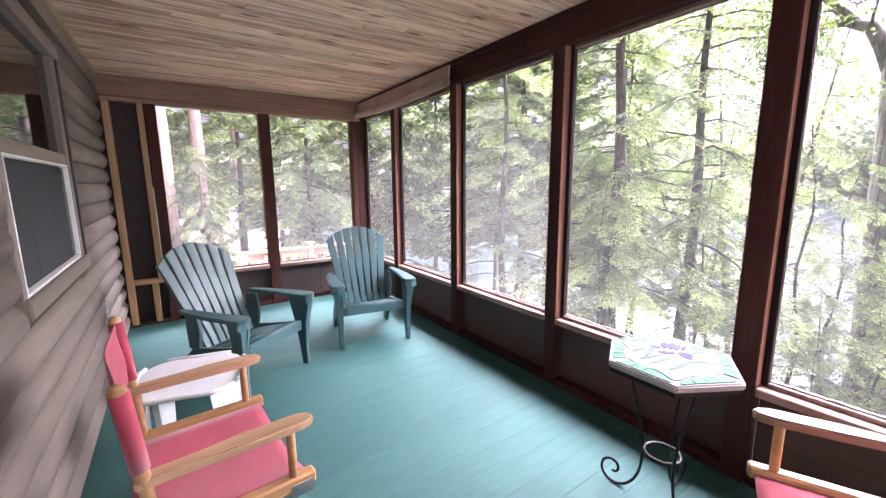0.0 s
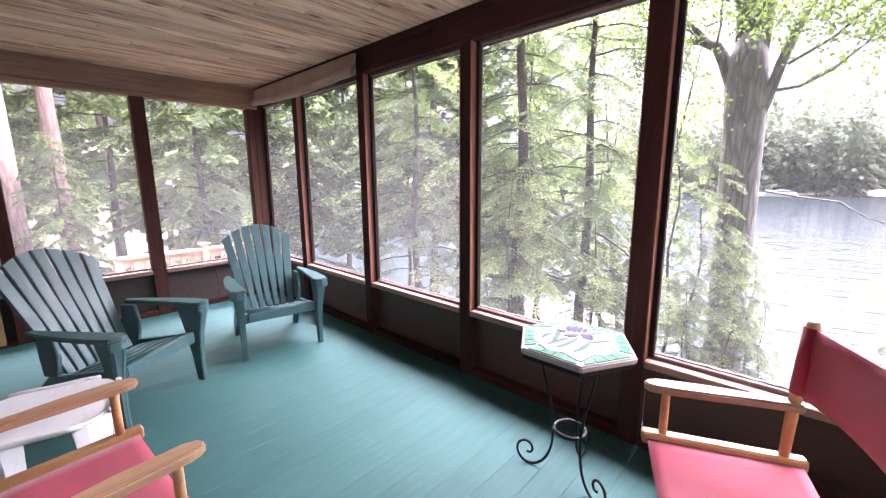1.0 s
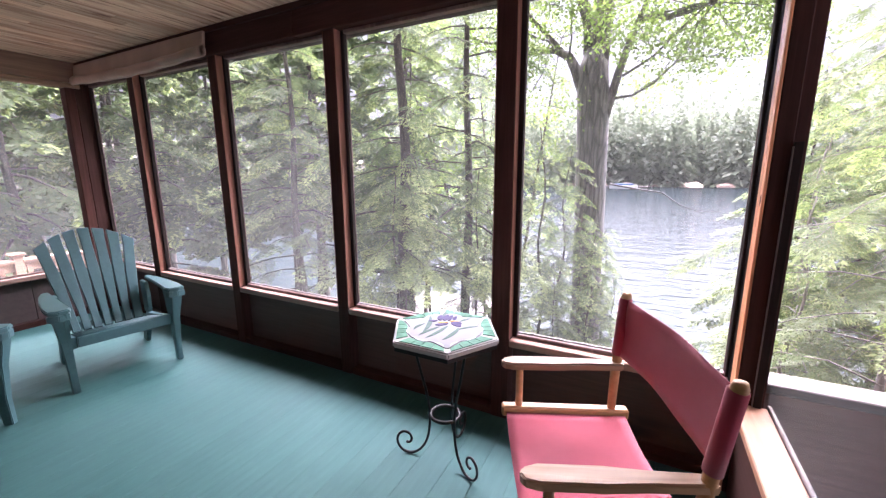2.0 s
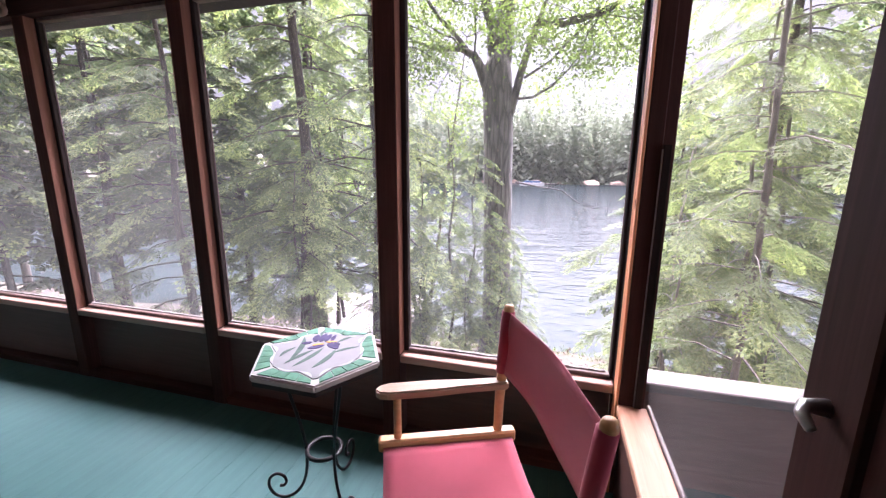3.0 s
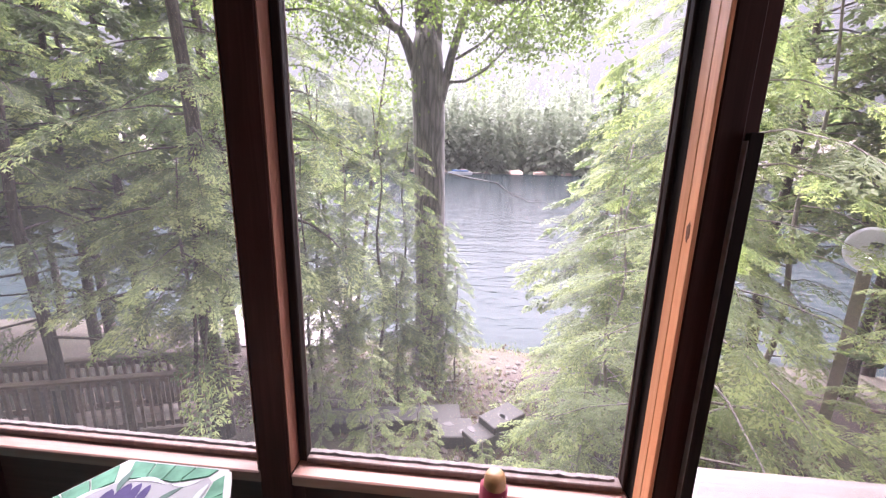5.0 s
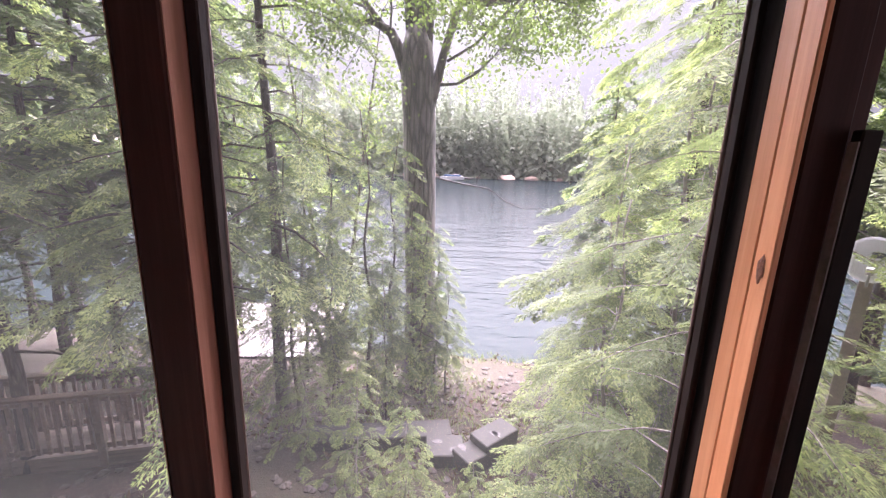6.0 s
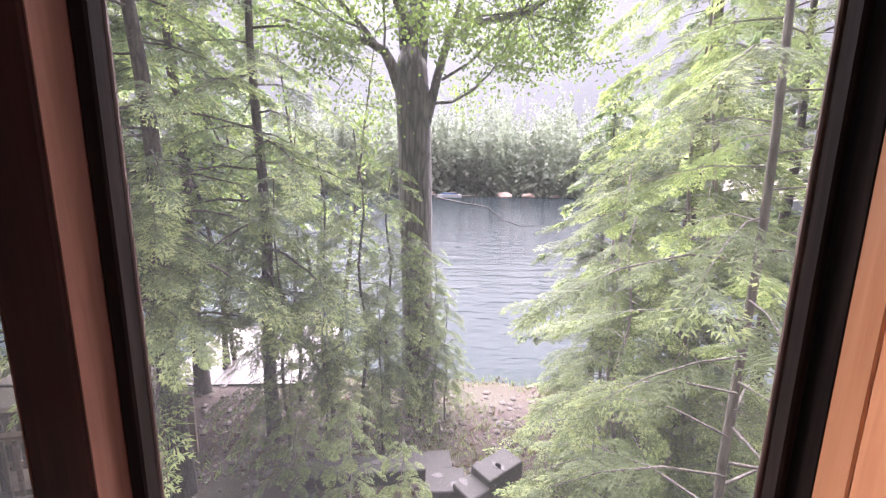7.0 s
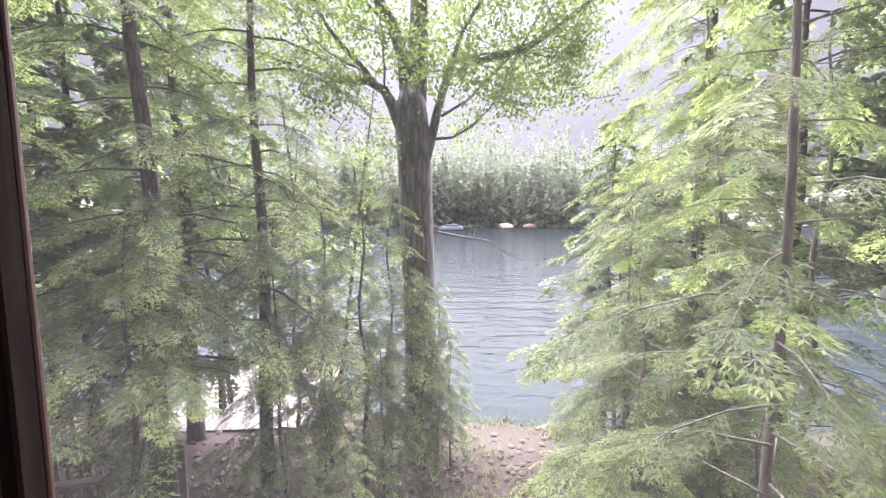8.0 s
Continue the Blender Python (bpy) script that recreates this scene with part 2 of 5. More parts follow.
def bark(name, dark, light, scale=9.0):
    s = Nodes(name, 0.9)
    vec = s.scaled(1, 1, 0.16)
    v = s.node("ShaderNodeTexVoronoi", Scale=scale * 2.2)
    v.feature = "DISTANCE_TO_EDGE"
    l2 = s.noise(vec, scale * 3, 6, 0.65, 0.7)
    s.l.new(vec, v.inputs["Vector"])
    c = s.mix(0.5, s.ramp(l2, [(0.3, dark), (0.7, light)]), s.ramp(v.outputs["Distance"], [(0.0, dark), (0.25, light)]))
    lich = s.noise(s.co, 3.0, 5)
    c = s.mix(s.ramp(lich, [(0.58, (0, 0, 0)), (0.72, (0.5, 0.5, 0.5))]), c, [q * 1.25 for q in light])
    s.color(c).bump(s.mix(0.5, l2, v.outputs["Distance"]), 0.9, 0.03)
    return s.mat


def forest_floor():
    s = Nodes("needle_litter_ground", 0.95)
    big = s.noise(s.co, 0.35, 5)
    mid = s.noise(s.co, 5.0, 6, 0.7)
    fine = s.noise(s.co, 40.0, 4, 0.7)
    c = s.ramp(mid, [(0.3, (0.014, 0.008, 0.006)), (0.5, (0.036, 0.019, 0.0145)), (0.72, (0.07, 0.04, 0.032))])
    c = s.mix(0.4, c, s.ramp(fine, [(0.35, (0.015, 0.009, 0.007)), (0.65, (0.085, 0.054, 0.043))]))
    c = s.mix(s.ramp(big, [(0.42, (0, 0, 0)), (0.55, (0.6, 0.6, 0.6))]), c, (0.034, 0.032, 0.014))
    s.color(c).bump(s.mix(0.5, mid, fine), 0.7, 0.05)
    return s.mat


def lake_water():
    """Dark tea-coloured water with wind ripples."""
    s = Nodes("lake_water", 0.1)
    n, l = s.n, s.l
    a = s.noise(s.scaled(1.0, 0.3, 1), 1.1, 3, 0.5, 0.6)
    b = s.noise(s.scaled(1.0, 0.45, 1), 4.5, 3, 0.5, 0.4)
    bp = s.node("ShaderNodeBump", Strength=1.0, Distance=0.14)
    l.new(s.mix(0.35, a, b), bp.inputs["Height"])
    body = n.new("ShaderNodeBsdfDiffuse")
    body.inputs["Color"].default_value = (0.018, 0.026, 0.028, 1)
    gloss = n.new("ShaderNodeBsdfGlossy")
    gloss.inputs["Color"].default_value = (0.125, 0.122, 0.12, 1)
    gloss.inputs["Roughness"].default_value = 0.08
    l.new(bp.outputs[0], gloss.inputs["Normal"])
    fr = n.new("ShaderNodeFresnel")
    fr.inputs["IOR"].default_value = 1.33
    l.new(bp.outputs[0], fr.inputs["Normal"])
    m = n.new("ShaderNodeMixShader")
    l.new(fr.outputs[0], m.inputs[0])
    l.new(body.outputs[0], m.inputs[1])
    l.new(gloss.outputs[0], m.inputs[2])
    l.new(m.outputs[0], n["Material Output"].inputs["Surface"])
    return s.mat


teal = teal_floor()
pine_ceiling = knotty_ceiling()
screen_net = insect_screen("grey_insect_screen", 0.88, (0.21, 0.215, 0.21))
# hazy veil of a slanting view is put into these paler thread colours
screen_veiled = insect_screen("veiled_grey_insect_screen", 0.86, (0.39, 0.395, 0.38))
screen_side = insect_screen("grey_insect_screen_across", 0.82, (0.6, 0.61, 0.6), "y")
screen_partition = insect_screen("paler_grey_insect_screen", 0.84, (0.42, 0.4, 0.39), "y")
screen_dim = insect_screen("dark_insect_screen", 0.35, (0.16, 0.17, 0.18))
resin = plain("weathered_teal_resin", (0.05, 0.112, 0.118), 0.42, vary=0.12, scale=60)
white_resin = plain("white_resin", (0.72, 0.73, 0.74), 0.4, vary=0.05)
red_canvas = canvas("faded_crimson_canvas", (0.36, 0.042, 0.072))
blind_cloth = canvas("beige_woven_blind", (0.36, 0.25, 0.19))
cover_grey = canvas("grey_weatherproof_cloth", (0.13, 0.13, 0.138))
iron = plain("black_wrought_iron", (0.018, 0.017, 0.018), 0.42, 0.6, 0.2, 80)
steel = plain("dull_steel", (0.42, 0.42, 0.43), 0.35, 0.9)
white_paint = plain("white_painted_vinyl", (0.8, 0.8, 0.79), 0.45, vary=0.03)
subfloor_dark = plain("dark_subfloor", (0.02, 0.03, 0.03), 0.9)
dark_board = plain("dark_sheathing", (0.05, 0.034, 0.03), 0.8, vary=0.2)
knot_brown = plain("dark_knot", (0.16, 0.055, 0.025), 0.7, vary=0.6, scale=160, bump=0.5)
caulk = plain("flaking_caulk", (0.17, 0.15, 0.14), 0.8, vary=0.3, scale=60, bump=0.4)
tile_white = plain("white_marble_tile", (0.27, 0.27, 0.28), 0.6, vary=0.06)
tile_green = plain("marbled_green_glass_tile", (0.1, 0.235, 0.16), 0.6, vary=0.4, scale=22)
tile_dark = plain("dark_green_grey_tile", (0.09, 0.14, 0.12), 0.6, vary=0.25)
tile_purple = plain("purple_tile", (0.065, 0.052, 0.125), 0.6, vary=0.25)
tile_gold = plain("amber_tile", (0.68, 0.36, 0.1), 0.6, vary=0.2)
tile_grey = plain("grey_tile", (0.4, 0.41, 0.43), 0.6, vary=0.2)
for stone in (tile_white, tile_green, tile_dark, tile_purple, tile_gold, tile_grey):
    stone.node_tree.nodes["Principled BSDF"].inputs["Specular IOR Level"].default_value = 0.08
grout = plain("pale_grout", (0.42, 0.41, 0.4), 0.8, vary=0.06)
needles = leaf("hemlock_needles", (0.068, 0.105, 0.044), (0.115, 0.16, 0.064), (0.155, 0.2, 0.082), 0.62)
new_growth = leaf("fresh_hemlock_tips", (0.22, 0.29, 0.09), (0.3, 0.37, 0.12), (0.37, 0.43, 0.15), 0.6)
young_needles = leaf("young_hemlock_needles", (0.11, 0.15, 0.055), (0.15, 0.2, 0.07), (0.2, 0.25, 0.09), 0.58)
dead_grass = leaf("dry_grass_and_leaves", (0.055, 0.034, 0.02), (0.085, 0.056, 0.03), (0.12, 0.085, 0.045), 0.4)
oak_leaf = leaf("young_oak_leaves", (0.1, 0.16, 0.035), (0.15, 0.215, 0.048), (0.2, 0.27, 0.065), 0.58)
# distance haze is put into this leaf colour, paler and greyer than nearby foliage
far_leaf = leaf("hazy_distant_foliage", (0.17, 0.205, 0.14), (0.195, 0.23, 0.155), (0.22, 0.255, 0.17), 0.45)
hem_bark = bark("hemlock_bark", (0.028, 0.02, 0.017), (0.09, 0.07, 0.06))
young_bark = bark("pale_young_bark", (0.14, 0.12, 0.1), (0.3, 0.27, 0.24))
pine_bark = bark("red_pine_bark", (0.17, 0.11, 0.095), (0.36, 0.26, 0.24), 6)
oak_bark = bark("oak_bark", (0.022, 0.018, 0.019), (0.2, 0.178, 0.178), 5)
litter = forest_floor()
water_mat = lake_water()
concrete = plain("old_concrete", (0.06, 0.055, 0.052), 0.9, vary=0.2, scale=25, bump=0.3)
fieldstone = plain("grey_fieldstone", (0.075, 0.058, 0.052), 0.85, vary=0.3, scale=12, bump=0.4)
dark_stone = plain("dark_inlaid_stone", (0.11, 0.1, 0.1), 0.8, vary=0.2)
dish_white = plain("dull_white_dish", (0.68, 0.69, 0.71), 0.45, vary=0.04)
lettering = plain("grey_lettering", (0.06, 0.07, 0.09), 0.6)
post_grey = plain("grey_wooden_post", (0.3, 0.26, 0.22), 0.85, vary=0.2)
hull_white = plain("white_hull", (0.75, 0.76, 0.78), 0.35)
cover_blue = plain("blue_boat_cover", (0.12, 0.22, 0.4), 0.6)
rock_pink = plain("pinkish_shore_rock", (0.42, 0.3, 0.25), 0.9, vary=0.25, scale=2)


# ---- building helpers ----
def mesh_of(name, bm, mat, smooth=False):
    me = bpy.data.meshes.new(name)
    bm.normal_update()
    bm.to_mesh(me)
    bm.free()
    for m in mat if isinstance(mat, (list, tuple)) else [mat]:
        me.materials.append(m)
    if smooth:
        me.polygons.foreach_set("use_smooth", [True] * len(me.polygons))
    return me


def part(name, bm, mat, parent, label="", smooth=False):
    """One mesh object under a thing or a part."""
    ob = new(name, mesh_of(name, bm, mat, smooth))
    ob.parent = parent
    return tagged(ob, label)


def thing(name, label, category, m=None, group="", kind=""):
    ob = new(name)
    ob.empty_display_size = 0.1
    if m is not None:
        ob.matrix_world = m
    return tagged(ob, label, category, group, kind)


def box(x0, x1, y0, y1, z0, z1, bevel=0.004, bm=None):
    """A box with eased edges."""
    b = bmesh.new()
    bmesh.ops.create_cube(b, size=1.0)
    bmesh.ops.scale(b, vec=(abs(x1 - x0), abs(y1 - y0), abs(z1 - z0)), verts=b.verts)
    bmesh.ops.translate(b, vec=((x0 + x1) / 2, (y0 + y1) / 2, (z0 + z1) / 2), verts=b.verts)
    if bevel:
        bmesh.ops.bevel(b, geom=b.edges[:], offset=bevel, segments=1, affect="EDGES")
    if bm is None:
        return b
    me = bpy.data.meshes.new("tmp")
    b.to_mesh(me)
    b.free()
    bm.from_mesh(me)
    bpy.data.meshes.remove(me)
    return bm


def sheet(corners):
    b = bmesh.new()
    b.faces.new([b.verts.new(c) for c in corners])
    return b


def tube(points, radii, sides=8, bm=None, cap=True):
    """A round bar along a line of points."""
    b = bm or bmesh.new()
    pts = [Vector(p) for p in points]
    if not hasattr(radii, "__len__"):
        radii = [radii] * len(pts)
    rings, up = [], None
    for i, p in enumerate(pts):
        d = (pts[min(i + 1, len(pts) - 1)] - pts[max(i - 1, 0)]).normalized()
        if up is None:
            up = d.orthogonal().normalized()
        up = (up - d * up.dot(d)).normalized()
        side = d.cross(up)
        rings.append([b.verts.new(p + (up * math.cos(a) + side * math.sin(a)) * radii[i])
                      for a in (2 * math.pi * k / sides for k in range(sides))])
    for r0, r1 in zip(rings, rings[1:]):
        for k in range(sides):
            b.faces.new((r0[k], r0[(k + 1) % sides], r1[(k + 1) % sides], r1[k]))
    if cap:
        b.faces.new(rings[0][::-1])
        b.faces.new(rings[-1])
    return b


def prism(outline, z0, z1, bevel=0.0, axis="z"):
    """A plate with the given outline, from z0 to z1 (or along x for axis 'x', with the outline in y, z)."""
    b = bmesh.new()
    put = (lambda p, h: (p[0], p[1], h)) if axis == "z" else (lambda p, h: (h, p[0], p[1]))
    low = [b.verts.new(put(p, z0)) for p in outline]
    top = [b.verts.new(put(p, z1)) for p in outline]
    b.faces.new(low[::-1])
    b.faces.new(top)
    n = len(outline)
    for i in range(n):
        b.faces.new((low[i], low[(i + 1) % n], top[(i + 1) % n], top[i]))
    bmesh.ops.recalc_face_normals(b, faces=b.faces)
    if bevel:
        bmesh.ops.bevel(b, geom=b.edges[:], offset=bevel, segments=2, affect="EDGES")
    return b


# ---- the porch: plan ----
LAKE, SCREEN = 2.42, 2.505          # inner face of the posts, plane of the nets
END = 4.95                          # inner face of the end wall's posts
HOUSE = 0.04                        # face of the log wall
SILL, HEAD, CEIL = 0.455, 2.095, 2.265
POSTS = [0.895, 1.955, 3.015, 4.085]
PW = 0.09

# floor
floor = tagged(new("floor", mesh_of("floor", box(-0.05, 2.7, -3.2, 5.12, -0.2, -0.03, 0), subfloor_dark)),
               "teal painted board floor of a porch", "floor", kind="structure")
BOARD = 0.139

# ceiling: knotty boards laid across, grooved, in one mesh
cb = bmesh.new()
y, row = -3.2, random.Random(4)
while y < END + 0.12:
    w = 0.086
    cuts = sorted([-0.02, 2.72, row.uniform(0.5, 2.2)])
    for xa, xb in zip(cuts, cuts[1:]):
        box(xa + 0.0008, xb - 0.0008, y + 0.001, y + w - 0.001, CEIL, CEIL + 0.02, 0.0025, cb)
    y += w
ceiling = tagged(new("ceiling", mesh_of("ceiling", cb, pine_ceiling)), "knotty pine board ceiling with fine grooves", "ceiling", kind="structure")
roof = tagged(new("roof_deck", mesh_of("roof_deck", box(-0.3, 3.1, -3.3, 5.5, CEIL + 0.025, CEIL + 0.12, 0), dark_board)),
              "dark sheathing above the porch ceiling", "roof", kind="structure")


# long wall to the lake
lake_wall = thing("wall_lake", "brown-stained post and screen wall facing the lake", "wall", kind="structure")
for i, p in enumerate(POSTS):
    wpost = PW + 0.01 if i == 0 else PW
    part("post", box(LAKE, LAKE + 0.093, p + 0.004, p + wpost - 0.004, 0.0, HEAD, 0.004), stain_z, lake_wall)
    # thin added facings carry the window light on the post sides
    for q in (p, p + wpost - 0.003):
        part("post_side", box(LAKE + 0.002, LAKE + 0.09, q, q + 0.003, SILL + 0.0015, HEAD - 0.0015, 0.0005), lit_side_z, lake_wall, "reddish side of the post with window light in its colour")
part("post", box(LAKE - 0.06, LAKE + 0.093, -0.106, -0.051, 0.0, HEAD, 0.004), stain_z, lake_wall, "corner post")
part("post", box(LAKE - 0.05, LAKE + 0.093, END, END + 0.09, 0.0, HEAD, 0.004), stain_z, lake_wall, "corner post")
# two bare boards lining the corner post
part("lining_board", box(LAKE - 0.06, LAKE - 0.023, -0.0505, -0.041, 0.0, HEAD, 0.002), cedar_z, lake_wall, "bare orange cedar lining board")
part("lining_board", box(LAKE - 0.021, LAKE + 0.019, -0.0505, -0.0415, 0.0, HEAD, 0.002), cedar_z, lake_wall, "bare orange cedar lining board")
# added filler strip: the recess's darkness is put into its colour
part("lining_board", box(LAKE + 0.02, LAKE + 0.09, -0.0505, -0.0425, 0.0, HEAD, 0.001), dark_stop, lake_wall, "near-black filler strip in the recess beside the screen")
# a broken knot in the bare board
kb = bmesh.new()
outer = [kb.verts.new((LAKE - 0.041 + (0.0085 + 0.002 * math.sin(k * 2.7)) * math.cos(a), -0.0406, 1.2 + (0.021 + 0.004 * math.sin(k * 1.9)) * math.sin(a))) for k, a in enumerate(2 * math.pi * q / 14 for q in range(14))]
inner = [kb.verts.new((LAKE - 0.041 + (v.co.x - LAKE + 0.041) * 0.6, -0.0396, 1.2 + (v.co.z - 1.2) * 0.7)) for v in outer]
for k in range(14):
    kb.faces.new((outer[k], outer[(k + 1) % 14], inner[(k + 1) % 14], inner[k]))
kb.faces.new(inner)
part("knot", kb, knot_brown, lake_wall, "dark broken knot in the cedar")
part("header", box(LAKE - 0.01, LAKE + 0.093, -0.145, 2.26, HEAD, CEIL, 0.004), stain_y, lake_wall)
part("header", box(LAKE - 0.012, LAKE + 0.093, 2.262, END + 0.09, HEAD, CEIL, 0.004), stain_y, lake_wall)
part("ceiling_trim", box(LAKE - 0.035, LAKE - 0.014, -0.145, END, CEIL - 0.035, CEIL - 0.001, 0.003), stain_y, lake_wall)
lows = [-0.04] + [p + PW for p in POSTS]
highs = POSTS + [END]
for a, c in zip(lows, highs):
    part("sill", box(LAKE - 0.004, LAKE + 0.093, a + 0.001, c - 0.001, SILL - 0.038, SILL, 0.004), sill_y, lake_wall, "worn sill board")
    part("panel", box(LAKE + 0.075, LAKE + 0.1, a, c, 0.0, SILL - 0.04, 0), panel_y, lake_wall)
    part("base_plate", box(LAKE + 0.004, LAKE + 0.074, a + 0.001, c - 0.001, 0.0, 0.045, 0.004), stain_y, lake_wall)
    # stops that hold the net
    part("screen_stop", box(SCREEN - 0.042, SCREEN - 0.003, a + (0.014 if a < 0 else 0.027), c - 0.027, SILL + 0.001, SILL + 0.02, 0.003), stop_z, lake_wall, "rough flaking screen stop")
    cb = bmesh.new()
    n = int((c - a) / 0.02)
    rings = []
    for k in range(n + 1):
        yy = a + 0.03 + (c - a - 0.06) * k / n
        h = 0.005 + 0.006 * max(0.0, noise.noise(Vector((yy * 31, 1, 2)))) + 0.003 * noise.noise(Vector((yy * 90, 5, 2)))
        d = 0.004 * noise.noise(Vector((yy * 40, 9, 2)))
        rings.append([cb.verts.new((SCREEN + q, yy, SILL + zz)) for q, zz in ((-0.026 + d, 0.018), (-0.022 + d, 0.021 + h), (-0.01, 0.022 + h), (-0.004, 0.018))])
    for r0, r1 in zip(rings, rings[1:]):
        for q in range(3):
            cb.faces.new((r0[q], r0[q + 1], r1[q + 1], r1[q]))
    bmesh.ops.recalc_face_normals(cb, faces=cb.faces)
    part("caulk", cb, caulk, lake_wall, "flaking pale caulk along the sill")
    part("screen_stop", box(SCREEN - 0.042, SCREEN - 0.003, a + (0.014 if a < 0 else 0.027), c - 0.027, HEAD - 0.02, HEAD - 0.001, 0.003), stop_z, lake_wall)
    for s0 in (a + 0.001, c - 0.026):
        proud = 0.012 if s0 < 0 else 0.025      # the corner's stop is slimmer
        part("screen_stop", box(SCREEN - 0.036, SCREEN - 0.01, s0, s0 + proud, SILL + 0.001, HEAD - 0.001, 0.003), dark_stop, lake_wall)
        part("screen_bead", box(SCREEN - 0.009, SCREEN - 0.002, s0, s0 + proud + 0.003, SILL + 0.001, HEAD - 0.001, 0.002), stop_z, lake_wall, "rough greyish screen bead")
    # far bays take the net with the oblique-view haze in its threads
    part("screen", sheet([(SCREEN, a, SILL), (SCREEN, c, SILL), (SCREEN, c, HEAD), (SCREEN, a, HEAD)]), screen_net if a < 1.9 else screen_veiled, lake_wall, "fine grey insect screen")

# end wall
end_wall = thing("wall_end", "brown-stained end wall with two screens and bare studs", "wall", kind="structure")
EX = [(0.345, 0.43), (1.295, 1.405), (2.3, LAKE - 0.051)]
for a, c in EX:
    part("post", box(a, c, END, END + 0.1, 0.0, 2.05, 0.004), stain_z, end_wall)
part("beam", box(HOUSE - 0.04, LAKE - 0.012, END - 0.03, END + 0.1, 2.09, CEIL, 0.006), beam_x, end_wall, "aged knotty pine beam")
part("beam", box(HOUSE - 0.04, LAKE - 0.012, END - 0.015, END + 0.1, 2.05, 2.088, 0.005), beam_x, end_wall)
for a, c in ((0.43, 1.295), (1.405, 2.3)):
    part("sill", box(a + 0.001, c - 0.001, END - 0.005, END + 0.1, SILL - 0.045, SILL - 0.005, 0.004), sill_x, end_wall, "worn sill board")
    mid = (a + c) / 2
    for s0, s1 in ((a, mid - 0.002), (mid + 0.002, c)):
        part("panel", box(s0, s1, END + 0.06, END + 0.085, 0.0, SILL - 0.047, 0.002), dark_board, end_wall)
    part("base_plate", box(a + 0.001, c - 0.001, END + 0.004, END + 0.059, 0.0, 0.05, 0.004), stain_x, end_wall)
    part("screen_stop", box(a + 0.001, c - 0.001, END + 0.05, END + 0.068, SILL - 0.004, SILL + 0.012, 0.002), stop_z, end_wall)
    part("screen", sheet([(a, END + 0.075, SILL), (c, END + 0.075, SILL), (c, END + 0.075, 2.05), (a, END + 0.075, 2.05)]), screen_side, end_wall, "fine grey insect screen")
part("stud", box(0.048, 0.1, END - 0.01, END + 0.08, 0.0, 2.049, 0.003), stud_z, end_wall, "bare new pine stud")
part("stud", box(0.29, 0.335, END - 0.005, END + 0.08, 0.44, 2.049, 0.003), stud_z, end_wall, "bare new pine stud")
part("stud", box(0.235, 0.285, END - 0.005, END + 0.08, 0.02, 0.395, 0.003), stud_z, end_wall, "bare new pine stud")
part("ledger", box(0.1, 0.344, END - 0.012, END + 0.08, 0.397, 0.438, 0.003), stud_x, end_wall, "bare new pine ledger")
part("sheathing", box(0.0, 0.344, END + 0.085, END + 0.1, 0.0, 2.05, 0), dark_board, end_wall, "dark sheathing between the studs")
part("base_plate", box(0.05, 0.344, END - 0.012, END + 0.08, 0.0, 0.019, 0.003), stain_x, end_wall)
part("closing_strip", box(0.336, 0.344, END + 0.005, END + 0.08, 0.44, 1.3, 0.001), white_paint, end_wall, "white strip beside the stud")

# partition beside the corner post: low wall, bare ledge, screen, jamb
PY = -0.155
side_wall = thing("wall_partition", "low screened partition with a bare cedar ledge", "wall", kind="structure")
part("ledge", box(1.43, LAKE - 0.061, PY + 0.002, -0.045, 0.375, 0.41, 0.004), cedar_x, side_wall, "bare cedar ledge")
part("ledge_face", box(1.43, LAKE - 0.061, -0.09, -0.066, 0.0, 0.374, 0.003), panel_x, side_wall)
part("stud", box(LAKE - 0.03, LAKE + 0.09, -0.15, -0.107, 0.0, HEAD, 0.003), stain_z, side_wall)
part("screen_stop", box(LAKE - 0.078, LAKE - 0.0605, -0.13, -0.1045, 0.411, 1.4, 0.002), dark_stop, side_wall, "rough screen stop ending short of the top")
part("stop_edge", box(LAKE - 0.077, LAKE - 0.0615, -0.1043, -0.102, 0.412, 1.385, 0.0005), weathered_y, side_wall, "pale north edge of the screen stop")
part("screen_stop", box(1.43, LAKE - 0.05, PY - 0.012, PY + 0.001, 0.395, 0.42, 0.003), weathered_y, side_wall, "pale worn screen stop")
part("screen", sheet([(1.43, PY - 0.002, 0.4), (LAKE - 0.05, PY - 0.002, 0.4), (LAKE - 0.05, PY - 0.002, HEAD), (1.43, PY - 0.002, HEAD)]), screen_partition, side_wall, "fine grey insect screen")
part("jamb", box(1.32, 1.424, -0.16, -0.1, 0.0, HEAD, 0.004), stain_z, side_wall)
part("header", box(HOUSE, LAKE - 0.012, -0.2, -0.06, HEAD, CEIL, 0.004), stain_x, side_wall)
part("panel", box(0.16, 1.2, -0.15, -0.12, 0.1, 0.7, 0.003), panel_x, side_wall)
for a, c in ((HOUSE + 0.01, 0.159), (1.201, 1.318)):
    part("door_stile", box(a, c, -0.155, -0.11, 0.0, HEAD, 0.004), stain_z, side_wall)
# unseen door leaf, screened so the south fill lamp shines through
part("door_screen", sheet([(0.16, -0.13, 0.7), (1.2, -0.13, 0.7), (1.2, -0.13, HEAD), (0.16, -0.13, HEAD)]), screen_side, side_wall, "fine grey insect screen")
